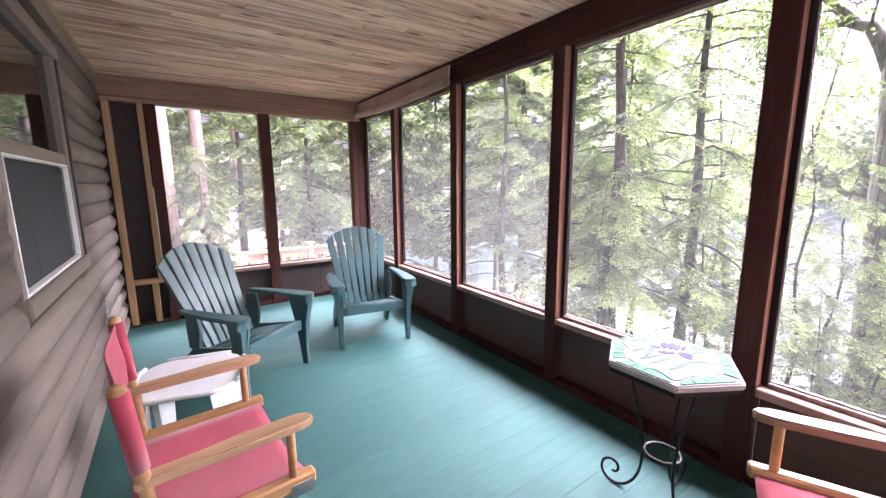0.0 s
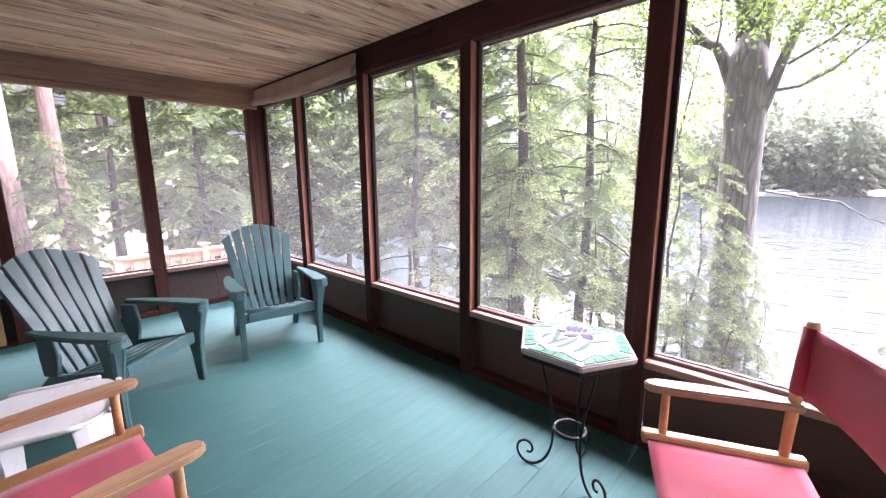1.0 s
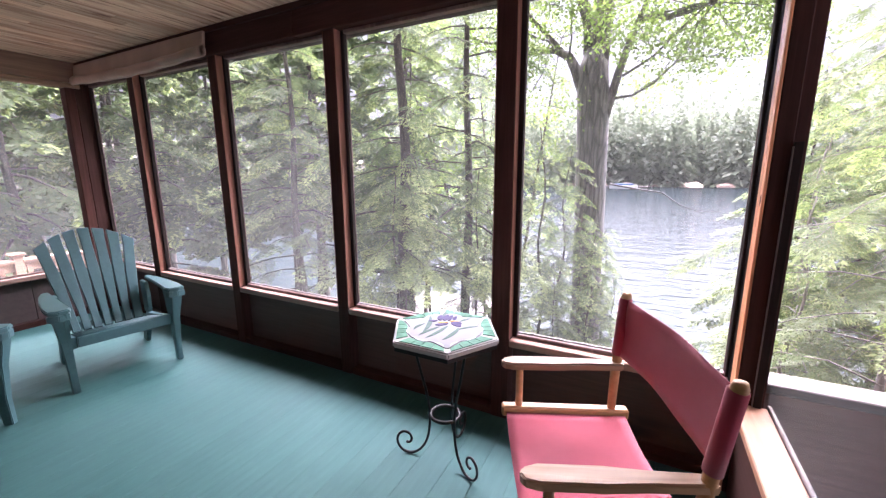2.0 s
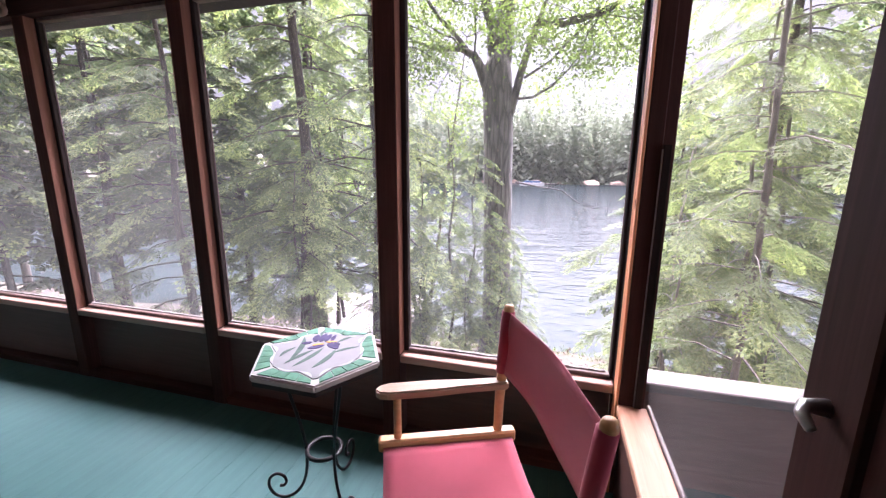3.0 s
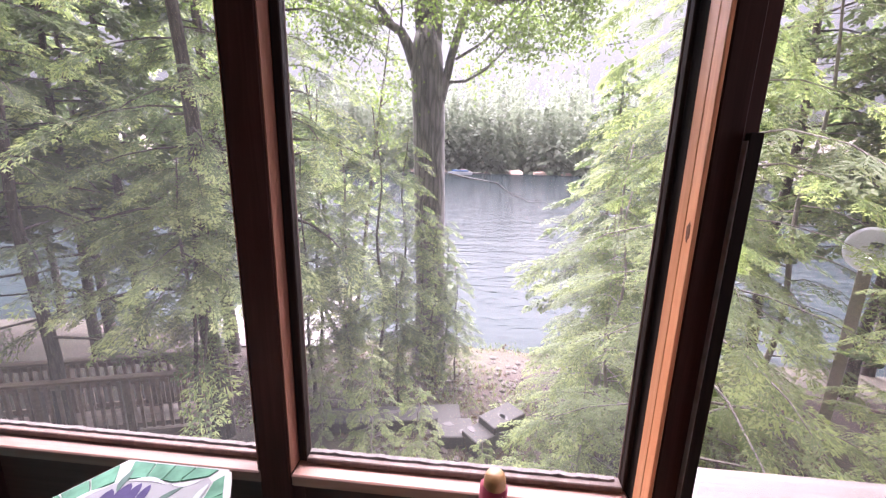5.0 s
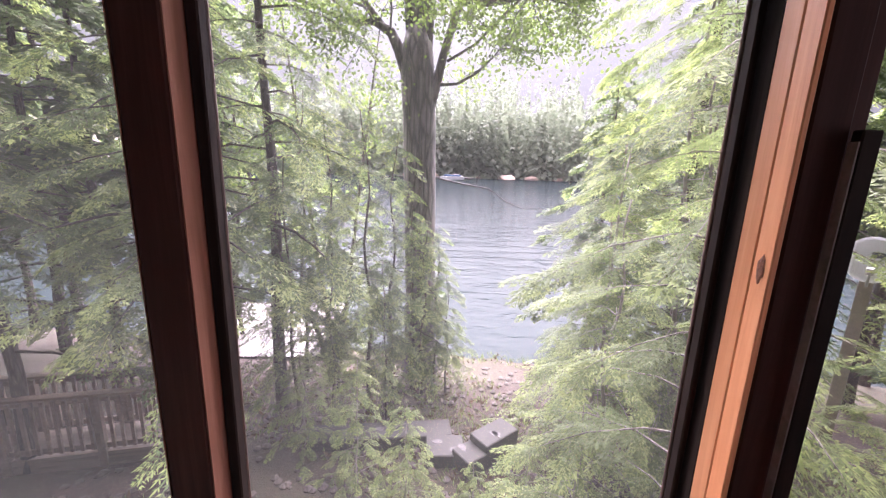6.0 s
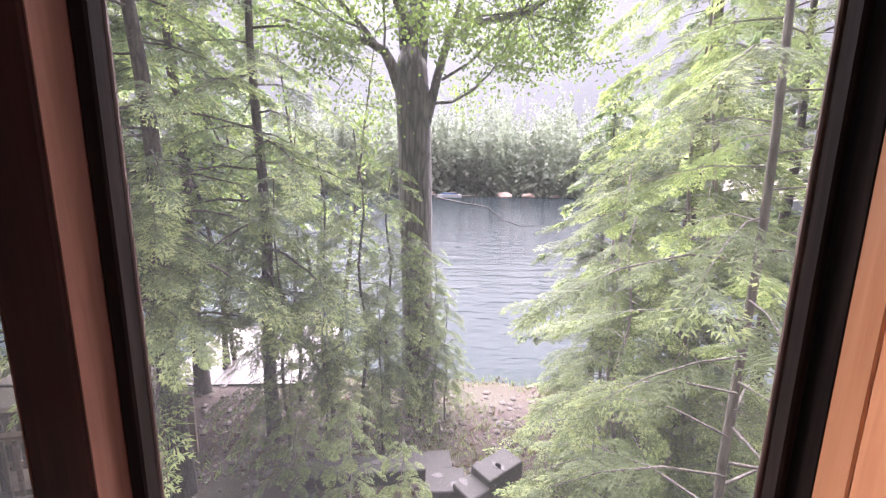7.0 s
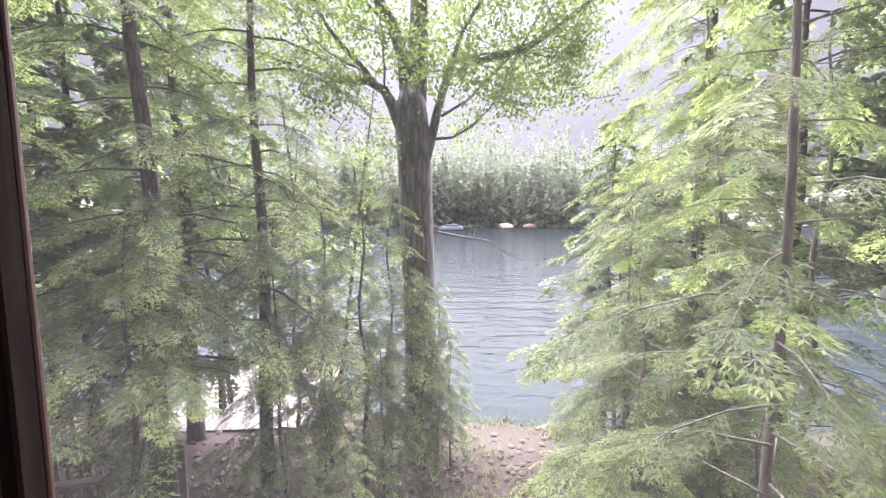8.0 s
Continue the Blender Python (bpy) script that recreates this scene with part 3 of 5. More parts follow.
part("door_latch", tube([(1.372, -0.1, 1.03), (1.372, -0.075, 1.03), (1.355, -0.065, 1.028), (1.335, -0.065, 1.02)], [0.012, 0.009, 0.008, 0.006], 8), steel, side_wall, "small dull metal latch", True)

# the lake wall goes on past the partition
far_wall = thing("wall_lake_2", "weathered low wall of the porch beyond the partition", "wall", kind="structure")
part("sill", box(LAKE + 0.03, LAKE + 0.16, -3.1, -0.158, 0.43, 0.47, 0.005), weathered_y, far_wall, "weathered grey sill board")
part("panel", box(LAKE + 0.06, LAKE + 0.09, -3.1, -0.158, 0.0, 0.428, 0.002), panel_far, far_wall)
part("post", box(LAKE, LAKE + 0.093, -1.25, -1.16, 0.471, HEAD, 0.004), stain_z, far_wall)
part("post", box(LAKE, LAKE + 0.093, -3.2, -3.11, 0.0, HEAD, 0.004), stain_z, far_wall)
part("header", box(LAKE - 0.01, LAKE + 0.093, -3.2, -0.147, HEAD, CEIL, 0.004), stain_y, far_wall)
# added low threshold; the unseen south end stays open for the fill lamp
tagged(new("wall_south", mesh_of("wall_south", box(0.0, LAKE + 0.1, -3.3, -3.21, -0.1, 0.18, 0), trimwood)), "taupe board threshold of the unseen south end, left open for the fill lamp", "wall", kind="structure")

# house wall of half-round logs
house = tagged(new("wall_house", mesh_of("wall_house", box(-0.16, HOUSE - 0.045, -3.2, END + 0.1, -0.1, CEIL, 0), dark_board)),
               "taupe painted log siding", "wall", kind="structure")
WIN = (2.18, 3.34, 0.87, 2.04)


# ---- house window ----
def house_window():
    w = thing("window_1", "taupe double window with a glass sash above a white-framed screen", "window", kind="structure")
    y0, y1, z0, z1 = WIN
    part("backing", box(-0.03, -0.012, y0, y1, z0, z1, 0), dark_board, w)
    part("casing", box(-0.01, HOUSE + 0.006, y1 - 0.035, y1, z0, z1, 0.004), darktrim, w, "dark brown side casing")
    part("casing", box(-0.01, HOUSE + 0.01, y0, y1, z1 - 0.07, z1, 0.004), trimwood, w)
    part("casing", box(-0.01, HOUSE - 0.004, y1 - 0.115, y1 - 0.036, z0 + 0.07, z1 - 0.071, 0.004), trimwood, w)
    part("casing", box(-0.01, HOUSE - 0.004, y0, y0 + 0.05, z0 + 0.07, z1 - 0.071, 0.004), trimwood, w)
    part("window_sill", box(-0.01, HOUSE + 0.012, y0, y1, z0, z0 + 0.068, 0.006), trimwood, w)
    part("meeting_rail", box(-0.01, HOUSE - 0.006, y0 + 0.051, y1 - 0.116, 1.43, 1.482, 0.004), trimwood, w)
    part("pane", box(0.004, 0.008, y0 + 0.051, y1 - 0.116, 1.483, z1 - 0.072, 0), glass_dark, w, "dark reflecting glass")
    fr = y1 - 0.117
    for a in ((y0 + 0.052, fr, 1.417, 1.429), (y0 + 0.052, fr, z0 + 0.069, z0 + 0.081), (fr - 0.012, fr, z0 + 0.082, 1.416), (y0 + 0.052, y0 + 0.064, z0 + 0.082, 1.416)):
        part("screen_frame", box(0.006, HOUSE - 0.004, *a, 0.003), white_paint, w, "white vinyl screen frame")
    part("inner_rail", box(-0.008, -0.002, 2.62, 2.65, z0 + 0.09, 1.4, 0.001), dark_board, w)
    part("screen", sheet([(0.018, y0 + 0.07, z0 + 0.088), (0.018, fr - 0.018, z0 + 0.088), (0.018, fr - 0.018, 1.41), (0.018, y0 + 0.07, 1.41)]), screen_dim, w, "dark insect screen")


glass_dark = Nodes("window_glass", 0.03)
glass_dark.b.inputs["Base Color"].default_value = (0.012, 0.012, 0.013, 1)
glass_dark.b.inputs["IOR"].default_value = 1.75
glass_dark = glass_dark.mat
house_window()


# ---- rolled blind under the lake wall's header ----
def blind():
    t = thing("roman_blind", "beige woven blind gathered up in folds under the header", "blind")
    n = 28
    for k, (z_top, drop, out, sag) in enumerate(((2.235, 0.11, 0.014, 0.0), (2.15, 0.075, 0.034, 0.03), (2.14, 0.07, 0.05, 0.022))):
        b = bmesh.new()
        rings = []
        for i in range(n + 1):
            u = i / n
            yy = 3.045 + (END - 0.045 - 3.045) * u
            s = sag * math.sin(math.pi * u) + 0.003 * math.sin(u * 37 + k)
            x0 = LAKE - 0.037 - out
            if k == 0:
                prof = [(x0, z_top), (x0 - 0.006, z_top - drop * 0.5), (x0 - 0.012, z_top - drop), (x0 + 0.008, z_top - drop), (x0 + 0.018, z_top)]
            else:
                prof = [(x0 + 0.01 + 0.03 * math.cos(a) * (1 - 0.2 * k), z_top - drop / 2 - s + drop / 2 * math.sin(a)) for a in (2 * math.pi * q / 9 for q in range(9))]
            rings.append([b.verts.new((p[0], yy, p[1])) for p in prof])
        for r0, r1 in zip(rings, rings[1:]):
            m = len(r0)
            for q in range(m):
                b.faces.new((r0[q], r0[(q + 1) % m], r1[(q + 1) % m], r1[q]))
        b.faces.new(rings[0])
        b.faces.new(rings[-1][::-1])
        bmesh.ops.recalc_face_normals(b, faces=b.faces)
        part(("valance", "fold", "fold")[k], b, blind_cloth, t, "", k > 0)


blind()


# ---- resin adirondack chairs ----
def adirondack():
    t = thing("adirondack_chair", "weathered teal resin adirondack chair with a fanned slatted back", "chair", group="adirondack chairs")
    foot = Vector((0, -0.13, 0.245))
    up = Vector((0, -0.31, 0.67))
    length = up.length
    up.normalize()
    out = Vector((0, up.z, -up.y))

    def on_back(u, v, w=0.0):
        return foot + Vector((u, 0, 0)) + up * v + out * (w + 0.16 * u * u)

    n = 7
    for i in range(n):
        b = bmesh.new()
        s0, s1 = (i - n / 2) / n, (i + 1 - n / 2) / n
        rows = []
        for j in range(15):
            q = j / 14
            half = 0.2 + 0.085 * q ** 1.2
            neck = 0.006 + 0.003 * math.sin(q * 9)
            u0, u1 = 2 * half * s0 + neck, 2 * half * s1 - neck
            if i == 0 and q < 0.5:
                u0 -= 0.02 * (0.5 - q)
            tops = [length * q * (1.0 - 0.62 * (u / 0.285) ** 2 * 0.3) for u in (u0, u1)]
            rows.append([on_back(u0, tops[0], 0.012), on_back(u1, tops[1], 0.012), on_back(u1, tops[1], -0.012), on_back(u0, tops[0], -0.012)])
        rings = [[b.verts.new(p) for p in r] for r in rows]
        for r0, r1 in zip(rings, rings[1:]):
            for q in range(4):
                b.faces.new((r0[q], r0[(q + 1) % 4], r1[(q + 1) % 4], r1[q]))
        b.faces.new(rings[0])
        b.faces.new(rings[-1][::-1])
        bmesh.ops.recalc_face_normals(b, faces=b.faces)
        bmesh.ops.bevel(b, geom=[e for e in b.edges if len(e.link_faces) == 2 and e.calc_face_angle(0) > 1.0], offset=0.003, segments=1, affect="EDGES")
        part("back_slat", b, resin, t)
    for v in (0.04, 0.42):
        b = bmesh.new()
        half = 0.2 + 0.085 * (v / length) ** 1.2
        rows = []
        for j in range(11):
            u = -half + 2 * half * j / 10
            rows.append([b.verts.new(on_back(u, v + dv, w)) for dv, w in ((-0.02, -0.011), (0.02, -0.011), (0.02, -0.024), (-0.02, -0.024))])
        for r0, r1 in zip(rows, rows[1:]):
            for q in range(4):
                b.faces.new((r0[q], r0[(q + 1) % 4], r1[(q + 1) % 4], r1[q]))
        b.faces.new(rows[0])
        b.faces.new(rows[-1][::-1])
        bmesh.ops.recalc_face_normals(b, faces=b.faces)
        part("back_rail", b, resin, t)
    # seat boards along the width, dished towards the back
    seat_y = [0.295, 0.215, 0.135, 0.055, -0.025, -0.125]
    for a, c in zip(seat_y, seat_y[1:]):
        za, zc = (0.245 + 0.105 * (v + 0.13) / 0.43 for v in (a, c))
        b = bmesh.new()
        low = [(-0.235, a - 0.003, za), (0.235, a - 0.003, za), (0.235, c + 0.003, zc), (-0.235, c + 0.003, zc)]
        vt = [b.verts.new(p) for p in low]
        vb = [b.verts.new((p[0], p[1], p[2] - 0.018)) for p in low]
        b.faces.new(vt)
        b.faces.new(vb[::-1])
        for q in range(4):
            b.faces.new((vt[q], vb[q], vb[(q + 1) % 4], vt[(q + 1) % 4]))
        bmesh.ops.recalc_face_normals(b, faces=b.faces)
        bmesh.ops.bevel(b, geom=b.edges[:], offset=0.004, segments=2, affect="EDGES")
        part("seat_board", b, resin, t, "", True)
    b = prism([(-0.24, 0.278), (0.24, 0.278), (0.235, 0.3), (-0.235, 0.3)], 0.275, 0.342, 0.005)
    part("front_apron", b, resin, t)
    for s in (-1, 1):
        arm = [(0.262, -0.2), (0.255, 0.0), (0.245, 0.2), (0.237, 0.31), (0.25, 0.35), (0.3, 0.362), (0.345, 0.345), (0.352, 0.25), (0.345, 0.08), (0.325, -0.1), (0.3, -0.2)]
        b = prism([(s * p[0], p[1]) for p in arm], 0.513, 0.538, 0.006)
        part("armrest", b, resin, t)
        b = prism([(s * p[0], p[1]) for p in [(0.242, 0.3), (0.35, 0.325), (0.347, 0.343), (0.3, 0.357), (0.25, 0.345)]], 0.47, 0.512, 0.004)
        part("arm_lip", b, resin, t)
        leg = [(0.352, 0.512), (0.345, 0.44), (0.322, 0.33), (0.31, 0.15), (0.315, 0.0), (0.268, 0.0), (0.25, 0.15), (0.222, 0.3), (0.2, 0.4), (0.17, 0.512)]
        b = prism(leg, 0, 0.022, 0.004, "x")
        bmesh.ops.translate(b, vec=(0.262 if s > 0 else -0.284, 0, 0), verts=b.verts)
        part("front_leg", b, resin, t)
        b = bmesh.new()
        rings = [[b.verts.new((s * xx, yy, zz)) for xx, yy in ((0.27, y0), (xo, y0), (xo - 0.006, y0 + 0.02), (0.272, y0 + 0.02))] for xo, y0, zz in ((0.3, 0.29, 0.0), (0.302, 0.288, 0.15), (0.312, 0.3, 0.33), (0.328, 0.318, 0.44), (0.34, 0.325, 0.511))]
        for r0, r1 in zip(rings, rings[1:]):
            for q in range(4):
                b.faces.new((r0[q], r0[(q + 1) % 4], r1[(q + 1) % 4], r1[q]))
        b.faces.new(rings[0])
        b.faces.new(rings[-1][::-1])
        bmesh.ops.recalc_face_normals(b, faces=b.faces)
        part("leg_flange", b, resin, t)
        rear = [(0.285, 0.34), (0.285, 0.27), (0.05, 0.2), (-0.1, 0.16), (-0.2, 0.1), (-0.25, 0.0), (-0.33, 0.0), (-0.3, 0.1), (-0.24, 0.19), (-0.16, 0.27), (-0.1, 0.28), (0.05, 0.3)]
        b = prism(rear, 0, 0.028, 0.004, "x")
        bmesh.ops.translate(b, vec=(0.232 if s > 0 else -0.26, 0, 0), verts=b.verts)
        part("rear_leg", b, resin, t)
        sup = [(-0.2, 0.512), (-0.1, 0.512), (-0.08, 0.4), (-0.1, 0.27), (-0.19, 0.27), (-0.2, 0.4)]
        b = prism(sup, 0, 0.026, 0.004, "x")
        bmesh.ops.translate(b, vec=(0.232 if s > 0 else -0.258, 0, 0), verts=b.verts)
        part("arm_support", b, resin, t)
    return t


chair = adirondack()
chair.matrix_world = pose(0.79, 3.306, 0, 0, 0, 216)
copy_thing(chair, pose(1.817, 3.545, 0, 0, 0, 169.6))


# ---- director's chairs ----
def cloth(rows_, thick, mat, name, parent):
    """A hanging or stretched cloth from a grid of points, with thickness."""
    b = bmesh.new()
    g = [[b.verts.new(p) for p in r] for r in rows_]
    for r0, r1 in zip(g, g[1:]):
        for k in range(len(r0) - 1):
            b.faces.new((r0[k], r0[k + 1], r1[k + 1], r1[k]))
    bmesh.ops.recalc_face_normals(b, faces=b.faces)
    bmesh.ops.solidify(b, geom=b.faces[:], thickness=thick)
    return part(name, b, mat, parent, "", True)


def director_chair(label):
    t = thing("director_chair", label, "chair", group="director's chairs")
    for s in (-1, 1):
        x = s * 0.265
        # armrest: shaped board, narrow behind, broad and rounded in front
        arm = [(-0.02, -0.185), (-0.023, -0.05), (-0.031, 0.05), (-0.031, 0.19), (-0.02, 0.222), (0.0, 0.232), (0.02, 0.222), (0.031, 0.19), (0.031, 0.05), (0.023, -0.05), (0.02, -0.185)]
        b = prism([(x + p[0], p[1]) for p in arm], 0.634, 0.66, 0.005)
        for v in b.verts:
            if v.co.y > 0.1:
                v.co.z -= 0.2 * (v.co.y - 0.1) ** 2
        part("armrest", b, armwood, t, "worn pale armrest")
        part("front_dowel", tube([(x, 0.165, 0.485), (x, 0.165, 0.64)], 0.0125, 10), chairwood, t, "", True)
        top = Vector((s * 0.288, -0.188, 0.9))
        part("back_post", tube([(x, -0.158, 0.484), (x * 1.015, -0.163, 0.62), (s * 0.281, -0.18, 0.82), top - Vector((0, 0, 0.01)), top], [0.014, 0.016, 0.0165, 0.0165, 0.013], 10), chairwood, t, "", True)
        part("seat_rail", box(x - 0.019, x + 0.019, -0.215, 0.225, 0.446, 0.486, 0.006), chairwood, t, "thick varnished seat rail")
        part("bracket", box(x + s * 0.0195, x + s * 0.023, 0.15, 0.215, 0.43, 0.47, 0.001), steel, t, "dull steel bracket")
        part("foot_rail", box(x - 0.016, x + 0.016, -0.22, 0.22, 0.0, 0.032, 0.005), chairwood, t)
    for y_leg in (-0.15, 0.15):
        for s in (-1, 1):
            yy = y_leg + s * 0.013
            b = bmesh.new()
            for q in ((-0.262 * s, 0.03), (0.262 * s, 0.447)):
                pass
            d = Vector((0.524 * s, 0, 0.417))
            sd = Vector((-d.z, 0, d.x)).normalized() * 0.017
            p0, p1 = Vector((-0.262 * s, yy, 0.03)), Vector((0.262 * s, yy, 0.447))
            vs = []
            for h in (-0.0105, 0.0105):
                vs.append([b.verts.new(p + Vector((0, h, 0))) for p in (p0 - sd, p0 + sd, p1 + sd, p1 - sd)])
            b.faces.new(vs[0])
            b.faces.new(vs[1][::-1])
            for k in range(4):
                b.faces.new((vs[0][k], vs[1][k], vs[1][(k + 1) % 4], vs[0][(k + 1) % 4]))
            bmesh.ops.recalc_face_normals(b, faces=b.faces)
            part("cross_leg", b, chairwood, t)
    # seat
    rows_ = []
    for i in range(15):
        u = -1 + 2 * i / 14
        rows_.append([(u * 0.243, -0.2 + 0.41 * j / 12, 0.468 - 0.028 * (1 - u * u) - 0.006 * math.sin(3.2 * u + j * 0.5) * (1 - u * u)) for j in range(13)])
    cloth(rows_, 0.003, red_canvas, "seat", t)
    # back band, wrapped round the posts
    rows_ = []
    for i in range(19):
        u = -1 + 2 * i / 18
        row_ = []
        for j in range(9):
            zz = 0.685 + 0.195 * j / 8
            k = (zz - 0.62) / 0.28
            yb = -0.165 - 0.024 * k - 0.022 * (1 - u * u) - 0.003 * math.sin(u * 5 + j)
            row_.append((u * 0.281, yb + 0.0, zz))
        rows_.append(row_)
    cloth(rows_, 0.003, red_canvas, "back_band", t)
    for s in (-1, 1):
        b = tube([(s * 0.272, -0.169, 0.684), (s * 0.279, -0.177, 0.78), (s * 0.2865, -0.186, 0.881)], 0.0205, 12)
        part("back_sleeve", b, red_canvas, t, "", True)
    return t


d1 = director_chair("varnished wooden director's chair with faded crimson canvas beside the log wall")
d1.matrix_world = pose(0.494, 1.698, 0, 0, 0, -84.5)
d2 = copy_thing(d1, pose(1.665, 0.413, 0, 0, 0, 23.5))
tagged(d2, "varnished wooden director's chair with faded crimson canvas beside the screen partition")


# ---- white side table ----
def side_table():
    t = thing("side_table", "low white moulded resin side table with lobed edges", "table")
    n = 40
    outline = []
    for i in range(n):
        a = 2 * math.pi * i / n
        r = 0.235 * (1 + 0.1 * math.cos(4 * a)) 
        outline.append((r * math.cos(a), r * math.sin(a)))
    part("tabletop", prism(outline, 0.405, 0.425, 0.005), white_resin, t)
    for k in range(4):
        a0 = math.pi / 2 * k
        a1 = a0 + math.pi / 2
        lip = [(0.245 * (1 + 0.1 * math.cos(4 * a)) * math.cos(a), 0.245 * (1 + 0.1 * math.cos(4 * a)) * math.sin(a), 0.425) for a in (a0 + (a1 - a0) * (0.12 + 0.76 * j / 8) for j in range(9))]
        part("rim", tube(lip, 0.011, 6), white_resin, t, "", True)
        ca, sa = math.cos(a0), math.sin(a0)
        b = bmesh.new()
        rings = []
        for r, z, w in ((0.24, 0.408, 0.075), (0.238, 0.3, 0.06), (0.235, 0.15, 0.05), (0.24, 0.0, 0.045)):
            rings.append([b.verts.new((ca * rr - sa * ww, sa * rr + ca * ww, z)) for rr, ww in ((r, -w), (r + 0.012, -w * 0.4), (r + 0.012, w * 0.4), (r, w), (r - 0.025, w * 0.7), (r - 0.025, -w * 0.7))])
        for r0, r1 in zip(rings, rings[1:]):
            for q in range(6):
                b.faces.new((r0[q], r0[(q + 1) % 6], r1[(q + 1) % 6], r1[q]))
        b.faces.new(rings[0])
        b.faces.new(rings[-1][::-1])
        bmesh.ops.recalc_face_normals(b, faces=b.faces)
        part("leg", b, white_resin, t)
    return t


side_table().matrix_world = pose(0.46, 2.5, 0, 0, 0, 32)


# ---- mosaic table ----
def mosaic_table():
    t = thing("mosaic_table", "hexagonal iris mosaic side table on a black iron scroll base", "table")
    top = 0.64
    hexa = lambda r: [(r * math.cos(radians(90 + 60 * k)), r * math.sin(radians(90 + 60 * k))) for k in range(6)]
    slab = part("tabletop", prism(hexa(0.25), top - 0.03, top - 0.0035, 0.006), grout, t, "white rimmed slab")
    part("iron_frame", prism(hexa(0.243), top - 0.048, top - 0.031, 0.002), iron, t, "black iron frame")

    def tile(name, outline, mat, lift=0.0):
        part(name, prism(outline, top - 0.0034, top + lift, 0.0), mat, slab)

    def edge_r(a, r):
        q = (a - math.pi / 2 + math.pi / 6) % (math.pi / 3) - math.pi / 6
        return r * math.cos(math.pi / 6) / math.cos(math.pi / 6 - abs(q))

    def off_tip(a):
        """Angle to the nearest of the three points of the medallion."""
        q = (a - math.pi / 2) % (2 * math.pi / 3)
        return min(q, 2 * math.pi / 3 - q)

    def inner_r(a):
        q = off_tip(a)
        return 0.153 + 0.018 * (q / 1.047) ** 2 + 0.06 * max(0.0, 1 - q / 0.42) ** 1.6

    # green border: four tiles along each side
    for k in range(6):
        a0 = math.pi / 2 + k * math.pi / 3
        for j in range(4):
            f0, f1 = (0.05 + 0.225 * j) + 0.008, (0.05 + 0.225 * (j + 1)) - 0.008
            aa = [a0 + math.pi / 3 * (f0 + (f1 - f0) * q / 5) for q in range(6)]
            tile("green_tile", [(edge_r(a, 0.236) * math.cos(a), edge_r(a, 0.236) * math.sin(a)) for a in aa] +
                 [((inner_r(a) + 0.006) * math.cos(a), (inner_r(a) + 0.006) * math.sin(a)) for a in aa[::-1]], tile_green)
    tile("white_medallion", [((inner_r(a) - 0.002) * math.cos(a), (inner_r(a) - 0.002) * math.sin(a)) for a in (2 * math.pi * k / 90 for k in range(90))], tile_white, 0.0002)
    step = [0.0006]

    def blade(x0, y0, x1, y1, w, mat, name, bow=0.0, blunt=0.8):
        """A pointed tile from one spot to another, bowed to one side."""
        d = Vector((x1 - x0, y1 - y0))
        s = Vector((-d.y, d.x)).normalized()
        pts = []
        for side in (1, -1):
            seq = range(0, 11) if side > 0 else range(9, 0, -1)
            for j in seq:
                u = j / 10
                p = Vector((x0, y0)) + d * u + s * (bow * 4 * u * (1 - u) + side * w / 2 * math.sin(math.pi * u) ** blunt)
                pts.append((p.x, p.y))
        tile(name, pts, mat, step[0])
        step[0] += 0.00006

    # grey slivers that follow the medallion's outline
    for k in range(3):
        a0 = math.pi / 2 + 2 * math.pi / 3 * k
        for s in (-1, 1):
            for q0, q1 in ((0.06, 0.34), (0.42, 0.95)):
                r0, r1 = inner_r(a0 + s * q0) - 0.004, inner_r(a0 + s * q1) - 0.004
                blade(r0 * math.cos(a0 + s * q0), r0 * math.sin(a0 + s * q0), r1 * math.cos(a0 + s * q1), r1 * math.sin(a0 + s * q1), 0.012, tile_grey, "grey_tile", s * (0.008 if q0 < 0.1 else -0.01))
    # iris: leaves and stems, petals, amber throats
    for x0, y0, x1, y1, w, bow in ((-0.09, 0.06, 0.093, 0.125, 0.022, -0.014), (0.12, 0.066, 0.18, 0.082, 0.014, 0.004), (0.088, -0.03, 0.15, -0.06, 0.014, 0.005), (0.0, -0.06, 0.075, -0.127, 0.014, 0.008),
                                   (-0.12, 0.06, 0.002, 0.022, 0.016, 0.004), (-0.13, 0.02, 0.03, -0.004, 0.018, -0.006), (-0.12, -0.05, 0.03, -0.055, 0.02, -0.01), (-0.08, 0.11, 0.0, 0.1, 0.014, 0.008)):
        blade(x0, y0, x1, y1, w, tile_dark, "leaf_tile", bow)
    for x0, y0, x1, y1, w in ((0.064, 0.054, 0.126, 0.082, 0.028), (0.07, 0.036, 0.145, 0.056, 0.03), (0.077, 0.018, 0.148, 0.034, 0.022), (0.088, -0.003, 0.146, 0.012, 0.018),
                              (0.066, 0.002, 0.036, -0.06, 0.034), (0.076, -0.004, 0.068, -0.05, 0.02), (0.06, 0.066, 0.036, 0.1, 0.02), (0.05, 0.006, 0.006, 0.052, 0.026)):
        blade(x0, y0, x1, y1, w, tile_purple, "purple_petal", 0.003, 0.6)
    blade(0.034, 0.05, 0.06, 0.014, 0.014, tile_gold, "amber_petal", 0.002, 0.6)
    blade(0.074, 0.014, 0.089, -0.025, 0.012, tile_gold, "amber_petal", 0.002, 0.6)
